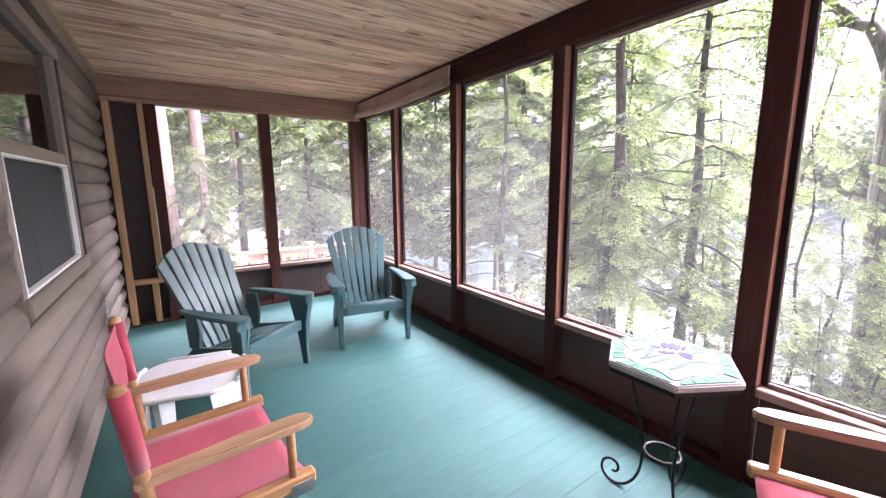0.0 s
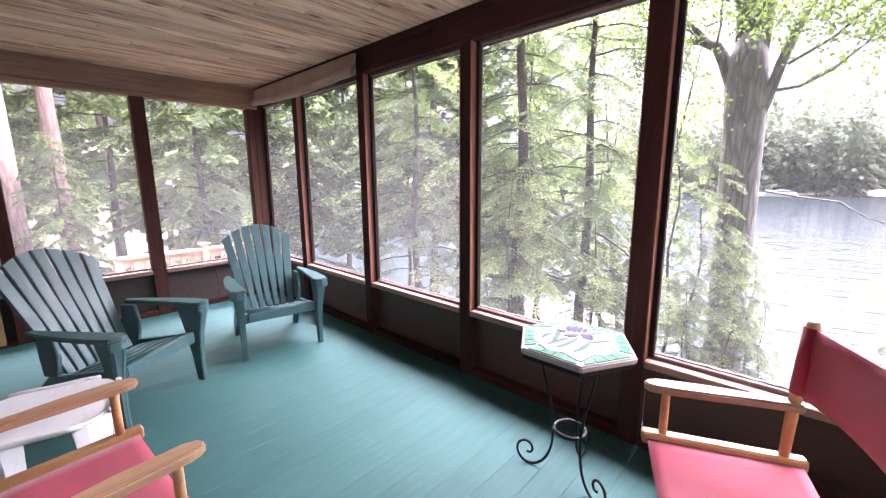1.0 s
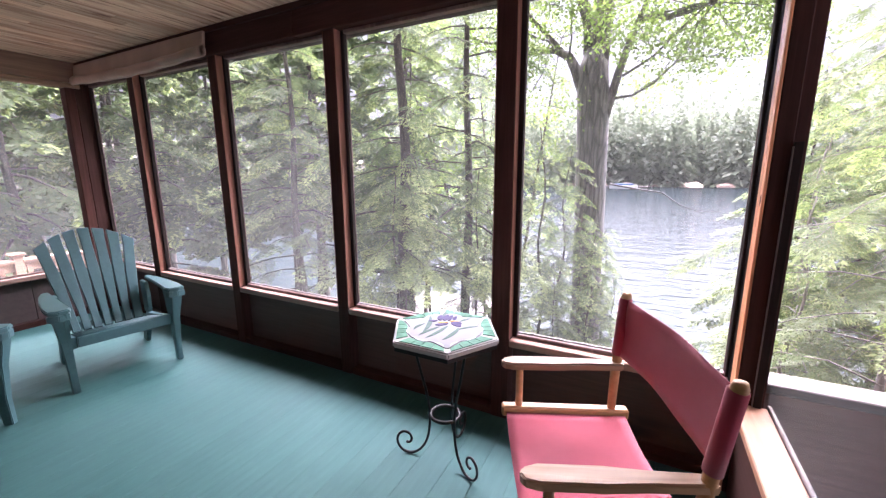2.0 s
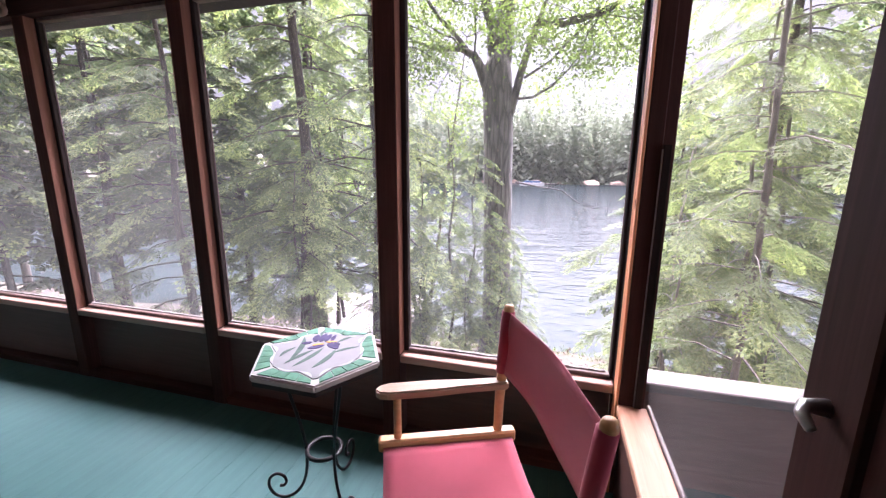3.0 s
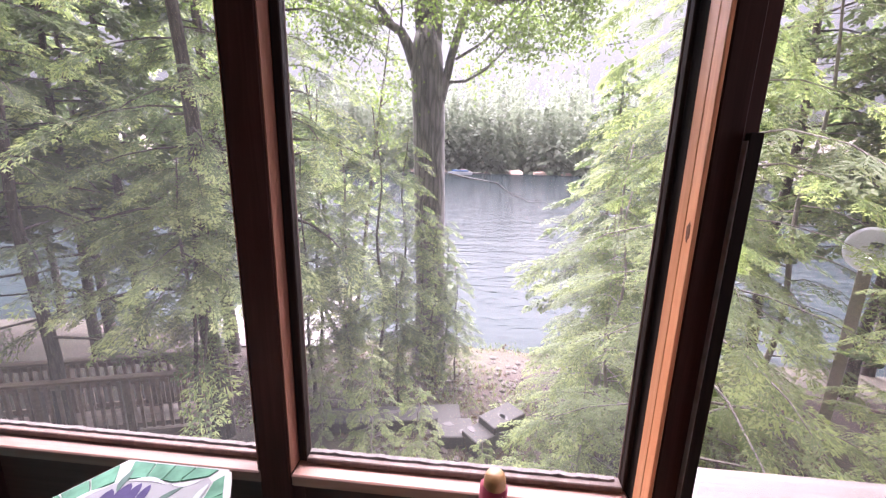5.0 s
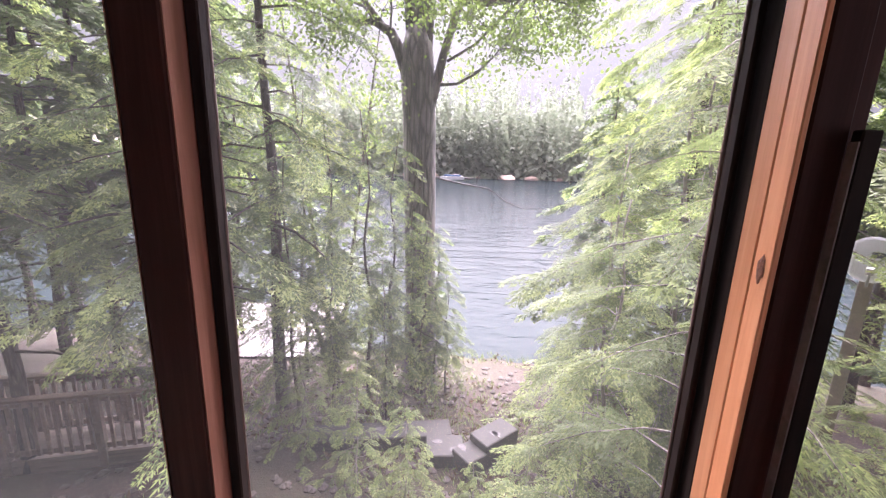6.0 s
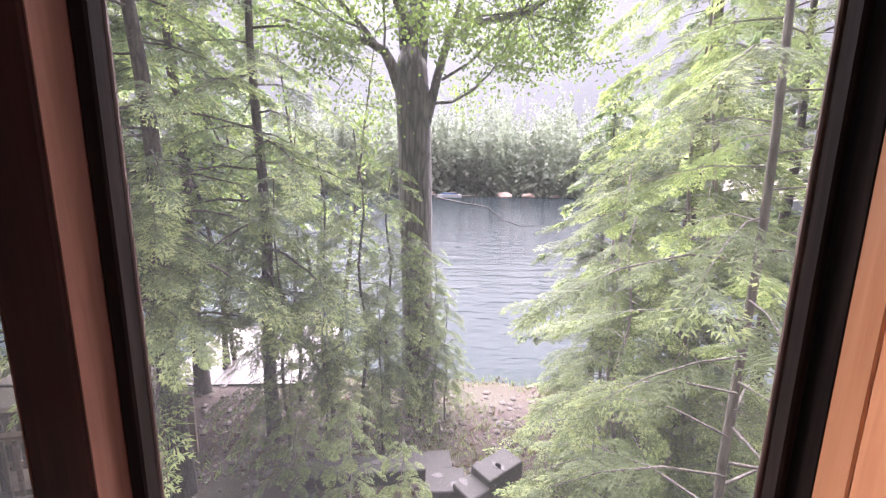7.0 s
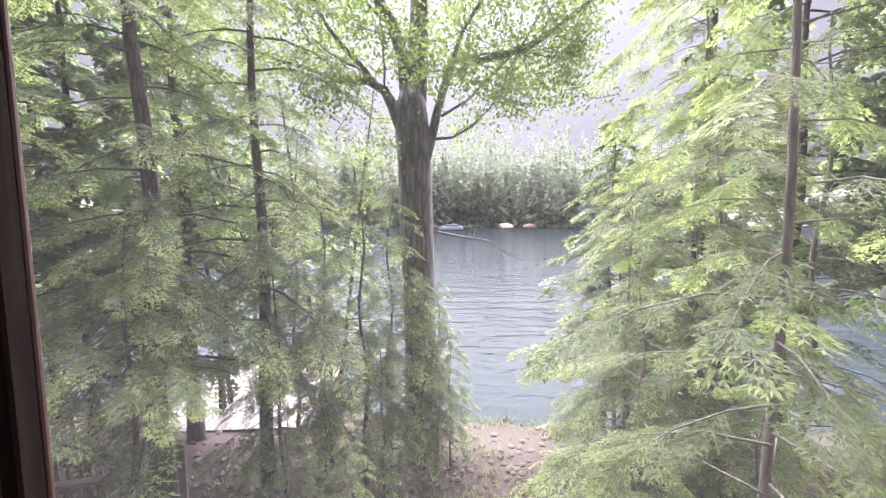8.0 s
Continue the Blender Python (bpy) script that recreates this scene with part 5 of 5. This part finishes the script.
    tube([(0, -0.3, 3.8), (-0.1, -0.75, 3.72), (-0.15, -1.2, 3.66), (-0.2, -1.5, 3.45), (-0.2, -1.8, 3.34), (-0.2, -2.05, 3.36)], [0.02, 0.017, 0.014, 0.01, 0.008, 0.004], 5, tb, False)
    tube([(-0.12, -0.95, 3.69), (-0.2, -1.0, 3.85), (-0.22, -1.05, 3.95)], [0.012, 0.008, 0.004], 4, tb, False)
    part("trunk", tb, oak_bark, t, "", True)
    base, tip, width = [], [], []
    for p, d in leaves_at:
        for _ in range(10 if p.z > 6.4 else 14):
            o = np.array(p) + rng.normal(0, 0.19, 3)
            a = rng.normal(0, 1, 3)
            a[2] -= 0.4
            a /= np.linalg.norm(a)
            base.append(o)
            tip.append(o + a * rng.uniform(0.05, 0.09))
            width.append(rng.uniform(0.035, 0.055))
    base, tip = np.array(base), np.array(tip)
    nrm = rng.normal(0, 0.6, (len(base), 3)) + np.array([0, 0, 1.0])
    crown = new("crown", quad_mesh("crown", diamonds(base, tip, np.array(width), nrm), np.zeros(len(base)), [oak_leaf]))
    crown.parent = t
    return t


stand(oak(), 9.0, 1.32, 0.0)


# ---- young broadleaf tree beside the oak ----
def sapling(seed, label):
    rng = np.random.default_rng(seed)
    t = thing("maple_sapling", label, "tree")
    tb = bmesh.new()
    base, tip, width = [], [], []
    for k in range(3):
        lean_y = (-0.12, 0.1, 0.32)[k]
        pts = [Vector((0.05 * k, 0.1 * k, -0.2)) + Vector((0.1 * math.sin(i + k), lean_y * i, 0.9 * i)) for i in range(9)]
        tube(pts, [0.05 * (1 - i / 9) + 0.006 for i in range(9)], 6, tb)
        for i in range(3, 9):
            for _ in range(4):
                d = Vector(rng.normal(0, 1, 3))
                d.z = abs(d.z) * 0.6
                d.normalize()
                ln = rng.uniform(0.4, 1.1)
                tube([pts[i], pts[i] + d * ln * 0.5, pts[i] + d * ln + Vector((0, 0, -0.05))], [0.012, 0.008, 0.003], 4, tb, False)
                for _ in range(26):
                    o = np.array(pts[i] + d * ln * rng.uniform(0.3, 1.1)) + rng.normal(0, 0.12, 3)
                    a = rng.normal(0, 1, 3)
                    a /= np.linalg.norm(a)
                    base.append(o)
                    tip.append(o + a * rng.uniform(0.06, 0.11))
                    width.append(rng.uniform(0.05, 0.08))
    part("trunk", tb, hem_bark, t, "", True)
    base, tip = np.array(base), np.array(tip)
    nrm = rng.normal(0, 0.6, (len(base), 3)) + np.array([0, 0, 1.0])
    crown = new("crown", quad_mesh("crown", diamonds(base, tip, np.array(width), nrm), np.zeros(len(base)), [oak_leaf]))
    crown.parent = t
    return t


young = stand(sapling(3, "thin multi-stemmed maple with sparse yellow-green leaves"), 9.6, 3.2, 0.2)
another(young, 10.0, 5.6, 2.0, 1.05)


# ---- tall pines past the end wall ----
def pine_trunk(r, h):
    t = thing("pine_tree", "tall red pine with a bare pinkish trunk", "tree")
    part("trunk", tube([(0, 0, -0.4), (0.02, 0, h * 0.3), (0.0, 0.05, h * 0.6), (0.05, 0, h)], [r * 1.15, r, r * 0.85, r * 0.4], 12), pine_bark, t, "", True)
    rng = np.random.default_rng(int(r * 100))
    q, fr = spray(rng, 4, False)
    n = 160
    a = rng.uniform(0, 6.28, n)
    zz = rng.uniform(0.55, 1.0, n) * h
    rad = rng.uniform(0.2, 1.9, n) * (1.15 - zz / h)
    at = np.stack([np.cos(a) * rad, np.sin(a) * rad, zz], -1)
    me = quad_mesh("crown", place(q, at, a, rng.uniform(-0.3, 0.4, n), rng.uniform(-0.4, 0.4, n), rng.uniform(0.5, 0.9, n)), np.zeros(n * len(q)), [needles])
    c = new("crown", me)
    c.parent = t
    return t


p1 = stand(pine_trunk(0.145, 15), 0.4, 11.0, 0)
another(p1, 1.12, 11.6, 2.0, 0.95)
another(p1, -0.9, 13.5, 4.0, 1.1)
another(p1, 2.4, 15.5, 1.0, 0.9)


# ---- far shore ----
def far_woods():
    rng = np.random.default_rng(9)
    quads = []
    for k in range(640):
        x, y = (rng.uniform(121, 150), rng.uniform(-70, 95)) if k % 3 else (rng.uniform(150, 200), rng.uniform(-90, 120))
        z0 = ground_z(x, y)
        h = (rng.uniform(9, 20) * rng.uniform(0.75, 1.15) + (x - 121) * 0.13) * 1.45
        n = 190
        u = rng.uniform(0, 1, n) ** 0.9
        a = rng.uniform(0, 6.28, n)
        wide = rng.uniform(2.6, 5.2)
        rad = wide * (1 - u) ** rng.uniform(0.5, 0.95)
        inner = np.stack([x + np.cos(a) * rad * 0.55, y + np.sin(a) * rad * 0.55, z0 + h * (0.03 + 0.97 * u) - 0.15 * rad], -1)
        outer = np.stack([x + np.cos(a) * (rad + 0.3), y + np.sin(a) * (rad + 0.3), z0 + h * (0.03 + 0.97 * u) - 0.45 * rad], -1)
        up = np.stack([-np.sin(a) * 0.5, np.cos(a) * 0.5, np.ones(n)], -1)
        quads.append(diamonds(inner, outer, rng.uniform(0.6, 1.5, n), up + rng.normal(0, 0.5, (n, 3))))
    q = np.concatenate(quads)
    return tagged(new("far_woods", quad_mesh("far_woods", q, np.zeros(len(q)), [far_leaf])), "mixed woods on the far shore, haze painted into the leaf colour", "woods", kind="stuff")


far_woods()


def boulder(name, r, mat, label, category, x, y, z, flat=0.6, seed=0):
    b = bmesh.new()
    bmesh.ops.create_icosphere(b, subdivisions=2, radius=r)
    for v in b.verts:
        v.co *= 1 + 0.28 * noise.noise(v.co / r * 1.3 + Vector((seed, 0, 0)))
        v.co.z *= flat
    ob = tagged(new(name, mesh_of(name, b, mat, False)), label, category)
    ob.location = (x, y, z)
    return ob


for k in range(7):
    boulder("shore_rock", 1.6 + 0.6 * (k % 3), rock_pink, "low pinkish rock on the far shore", "rock", 120 + (k % 2), -24 + 7.5 * k, LAKE_Z + 0.1, 0.5, k)


def far_dock():
    t = thing("boat_dock", "pale floating dock on the far shore", "dock")
    part("deck", box(108, 111, 0.5, 13.0, LAKE_Z + 0.25, LAKE_Z + 0.55, 0.03), dockwood, t)
    return t


def pontoon():
    t = thing("motor_boat", "white motor boat under a blue cover at the far dock", "boat")
    hull = [(-3.0, -0.9), (2.0, -0.9), (3.4, 0.0), (2.0, 0.9), (-3.0, 0.9)]
    b = prism([(p[1], p[0]) for p in hull], 0.0, 0.85, 0.1)
    part("hull", b, hull_white, t)
    b = prism([(p[1] * 0.8, p[0] * 0.7) for p in hull], 0.86, 1.25, 0.12)
    part("cover", b, cover_blue, t)
    return t


far_dock()
pontoon().matrix_world = pose(106.3, 6.0, LAKE_Z + 0.02, 0, 0, 5)


# ---- near shore: dock, boardwalk, steps, stones ----
def near_dock():
    t = thing("shore_dock", "pale plank dock at the near shore", "dock")
    for k in range(22):
        part("plank", box(0, 3.2, 0.14 * k, 0.14 * k + 0.132, 0, 0.035, 0.004), dockwood, t)
    part("stringer", box(0.1, 0.2, 0, 3.05, -0.14, -0.001, 0.004), oldrail, t)
    part("stringer", box(2.9, 3.0, 0, 3.05, -0.14, -0.001, 0.004), oldrail, t)
    return t


near_dock().matrix_world = pose(9.2, 3.5, LAKE_Z + 0.22, 0, 0, 8)


def boardwalk():
    t = thing("boardwalk", "old wooden boardwalk with two baluster railings", "boardwalk")
    ln, w = 5.6, 0.6
    part("deck", box(0, ln, 0, w, -0.06, -0.02, 0.004), oldrail, t)
    for yy in (-0.03, w):
        part("skirt", box(0, ln, yy, yy + 0.03, -0.3, -0.021, 0.004), oldrail, t)
        part("top_rail", box(-0.05, ln + 0.05, yy - 0.04, yy + 0.08, 0.86, 0.9, 0.005), oldrail, t)
        part("upper_rail", box(0, ln, yy + 0.006, yy + 0.034, 0.76, 0.85, 0.004), oldrail, t)
        part("lower_rail", box(0, ln, yy + 0.006, yy + 0.034, 0.04, 0.12, 0.004), oldrail, t)
        for k in range(6):
            part("post", box(ln * k / 5 - 0.05, ln * k / 5 + 0.05, yy - 0.03, yy + 0.0295 if yy < 0 else yy + 0.06, -0.6, 0.859, 0.005), oldrail, t)
        n = int(ln / 0.125)
        for k in range(n):
            part("baluster", box(0.06 + 0.125 * k, 0.1 + 0.125 * k, yy + 0.036, yy + 0.07, 0.05, 0.84, 0), oldrail, t)
    return t


boardwalk().matrix_world = pose(7.12, 4.52, -2.75, 0, 0, 107.2)


def flat_steps():
    """Concrete slabs with dark inlaid stones."""
    for k, (x, y, lx, ly, z, r) in enumerate(((6.62, 1.55, 2.0, 0.36, -2.4, 101), (6.4, 0.62, 0.5, 0.42, -2.38, 96), (6.3, 0.2, 0.34, 0.55, -2.3, 42), (6.52, -0.04, 0.34, 0.6, -2.2, 42))):
        t = thing("stone_step", "old concrete step slab inlaid with dark flat stones", "step", pose(x, y, z, 0, 0, r), group="garden steps")
        part("slab", box(-lx / 2, lx / 2, -ly / 2, ly / 2, -0.25, 0.0, 0.012), concrete, t)
        q = random.Random(k)
        for j in range(4 if lx > 0.5 else 2):
            cx, cy = (q.uniform(-0.35, 0.35) * lx, q.uniform(-0.3, 0.3) * ly)
            pts = [(cx + 0.075 * (1 + 0.3 * math.sin(3 * a + j)) * math.cos(a), cy + 0.05 * math.sin(a)) for a in (math.pi * 2 * i / 7 for i in range(7))]
            part("inlaid_stone", prism(pts, -0.02, 0.004), dark_stone, t)


flat_steps()


def stones():
    """Loose stones on the ground."""
    q = random.Random(21)
    b = bmesh.new()
    for _ in range(720):
        x, y = q.uniform(4.2, 9.5), q.uniform(-2.5, 5.5)
        r = q.uniform(0.02, 0.07)
        s = bmesh.ops.create_icosphere(b, subdivisions=1, radius=r)
        for v in s["verts"]:
            v.co = Vector((v.co.x * q.uniform(0.9, 1.3), v.co.y * q.uniform(0.9, 1.2), v.co.z * 0.6)) + Vector((x, y, ground_z(x, y) + r * 0.15))
    tagged(new("loose_stones", mesh_of("loose_stones", b, fieldstone)), "loose grey and pinkish stones on the ground", "stones", kind="stuff")


stones()


def dish():
    t = thing("satellite_dish", "white satellite dish on a grey wooden post", "satellite dish")
    b = bmesh.new()
    rings = []
    for i in range(7):
        r = i / 6
        rings.append([b.verts.new((0.27 * r * math.cos(a), 0.045 * r * r - 0.045, 0.3 * r * math.sin(a))) for a in (2 * math.pi * k / 28 for k in range(28))] if i else [b.verts.new((0, -0.045, 0))])
    for k in range(28):
        b.faces.new((rings[0][0], rings[1][k], rings[1][(k + 1) % 28]))
    for r0, r1 in zip(rings[1:], rings[2:]):
        for k in range(28):
            b.faces.new((r0[k], r1[k], r1[(k + 1) % 28], r0[(k + 1) % 28]))
    bmesh.ops.solidify(b, geom=b.faces[:], thickness=0.008)
    refl = part("reflector", b, dish_white, t, "shallow oval white reflector", True)
    part("mark", box(-0.1, 0.02, 0.008, 0.011, 0.03, 0.1, 0), lettering, refl, "plain grey mark")
    part("arm", tube([(0, -0.03, -0.28), (0, 0.25, -0.3), (0, 0.36, -0.12)], 0.014, 8), steel, t, "", True)
    part("receiver", box(-0.04, 0.04, 0.32, 0.42, -0.13, -0.04, 0.01), steel, t)
    part("bracket", tube([(0, -0.045, 0), (0, -0.15, -0.05), (0, -0.15, -0.3)], 0.025, 8), steel, t, "", True)
    part("post", box(-0.07, 0.07, -0.22, -0.08, -3.1, -0.3, 0.008), post_grey, t, "weathered grey wooden post")
    return t


dish().matrix_world = pose(7.04, -4.69, 0.3, 0, 0, 47)


# ---- deck past the end wall ----
def end_deck():
    t = thing("garden_deck", "new pinkish lumber deck railing among the trees", "railing")
    for k, (x0, x1) in enumerate(((1.38, 2.55), (2.62, 3.3))):
        part("cap_rail", box(x0, x1, 7.93, 8.09, 0.1, 0.145, 0.006), deckwood, t)
        part("upper_rail", box(x0, x1, 7.98, 8.02, -0.02, 0.095, 0.004), deckwood, t)
        part("lower_rail", box(x0, x1, 7.98, 8.02, -0.66, -0.57, 0.004), deckwood, t)
        n = int((x1 - x0) / 0.16)
        for j in range(n + 1):
            part("baluster", box(x0 + 0.03 + 0.16 * j, x0 + 0.09 + 0.16 * j, 7.955, 7.979, -0.7, 0.06, 0.003), deckwood, t)
    for x in (1.4, 2.58, 3.25):
        part("post", box(x - 0.05, x + 0.05, 7.94, 8.08, -2.8, 0.2 if x == 2.58 else 0.09, 0.005), deckwood, t)
    part("post_cap", box(2.5, 2.66, 7.92, 8.1, 0.201, 0.23, 0.006), deckwood, t)
    part("deck", box(1.35, 3.3, 8.0, 10.5, -0.85, -0.8, 0.004), deckwood, t)
    return t


end_deck()


# ---- thin grass, dry leaves and twigs on the bank ----
def bank_litter():
    rng = np.random.default_rng(77)
    n = 16000
    x, y = rng.uniform(4.2, 10.4, n), rng.uniform(-4.5, 4.5, n)
    keep = np.array([noise.noise(Vector((a * 0.6, b * 0.6, 5))) > -0.25 for a, b in zip(x, y)])
    x, y = x[keep], y[keep]
    m = len(x)
    base = np.stack([x, y, [ground_z(a, b) - 0.01 for a, b in zip(x, y)]], -1)
    way = rng.normal(0, 1, (m, 3))
    dry = rng.uniform(0, 1, m) < 0.4
    way[:, 2] = np.where(dry, 0.25, 1.6)
    way /= np.linalg.norm(way, axis=1)[:, None]
    tip = base + way * rng.uniform(0.06, 0.17, m)[:, None]
    nrm = rng.normal(0, 1, (m, 3))
    q = diamonds(base, tip, np.where(dry, 0.045, 0.016), nrm)
    tagged(new("bank_litter", quad_mesh("bank_litter", q, dry.astype(int), [young_needles, dead_grass])), "thin grass and dry brown leaves on the bank", "grass", kind="stuff")


bank_litter()


# ---- pieces of the setting ----
def plank_mesh(name, length, mat):
    return mesh_of(name, box(0, length, 0, BOARD - 0.0006, -0.022, 0.0, 0.0007), mat)


shared = plank_mesh("floor_board", 2.72, teal)
k = 0
while -1.2 + k * BOARD < 5.05:
    ob = new("floor_board", shared)
    ob.location = (-0.04, -1.2 + k * BOARD, 0.0)
    ob.parent = floor
    k += 1


def log_mesh(y0, y1, h):
    """A half-round log course with its flat back to the wall."""
    pts = [(HOUSE - 0.05 + 0.05 * math.sin(math.pi * (i + 0.5) / 9) ** 0.6, h * i / 8) for i in range(9)]
    b = bmesh.new()
    n = max(2, int((y1 - y0) / 0.5))
    rings = []
    for j in range(n + 1):
        yy = y0 + (y1 - y0) * j / n
        rings.append([b.verts.new((HOUSE - 0.06, yy, 0))] + [b.verts.new((p[0], yy, p[1])) for p in pts] + [b.verts.new((HOUSE - 0.06, yy, h))])
    for r0, r1 in zip(rings, rings[1:]):
        for q in range(len(r0) - 1):
            b.faces.new((r0[q], r0[q + 1], r1[q + 1], r1[q]))
    b.faces.new(rings[0])
    b.faces.new(rings[-1][::-1])
    bmesh.ops.recalc_face_normals(b, faces=b.faces)
    return mesh_of("log", b, logwood, True)


LOG = 0.1335
full, left_of, right_of = log_mesh(-3.2, END - 0.012, LOG), log_mesh(-3.2, WIN[0], LOG), log_mesh(WIN[1], END - 0.012, LOG)
z = 0.0
while z + LOG < CEIL - 0.05:
    inside = z + LOG > WIN[2] + 0.02 and z < WIN[3] - 0.02
    for me in ([left_of, right_of] if inside else [full]):
        ob = new("log", me)
        ob.location.z = z
        ob.parent = house
    z += LOG
part("top_board", box(HOUSE - 0.045, HOUSE - 0.004, -3.2, END - 0.031, z + 0.002, CEIL - 0.034, 0.003), trimwood, house)
part("ceiling_trim", box(HOUSE - 0.04, HOUSE + 0.012, -3.2, END - 0.031, CEIL - 0.033, CEIL - 0.001, 0.003), stud_y, house, "raw pine strip under the ceiling")
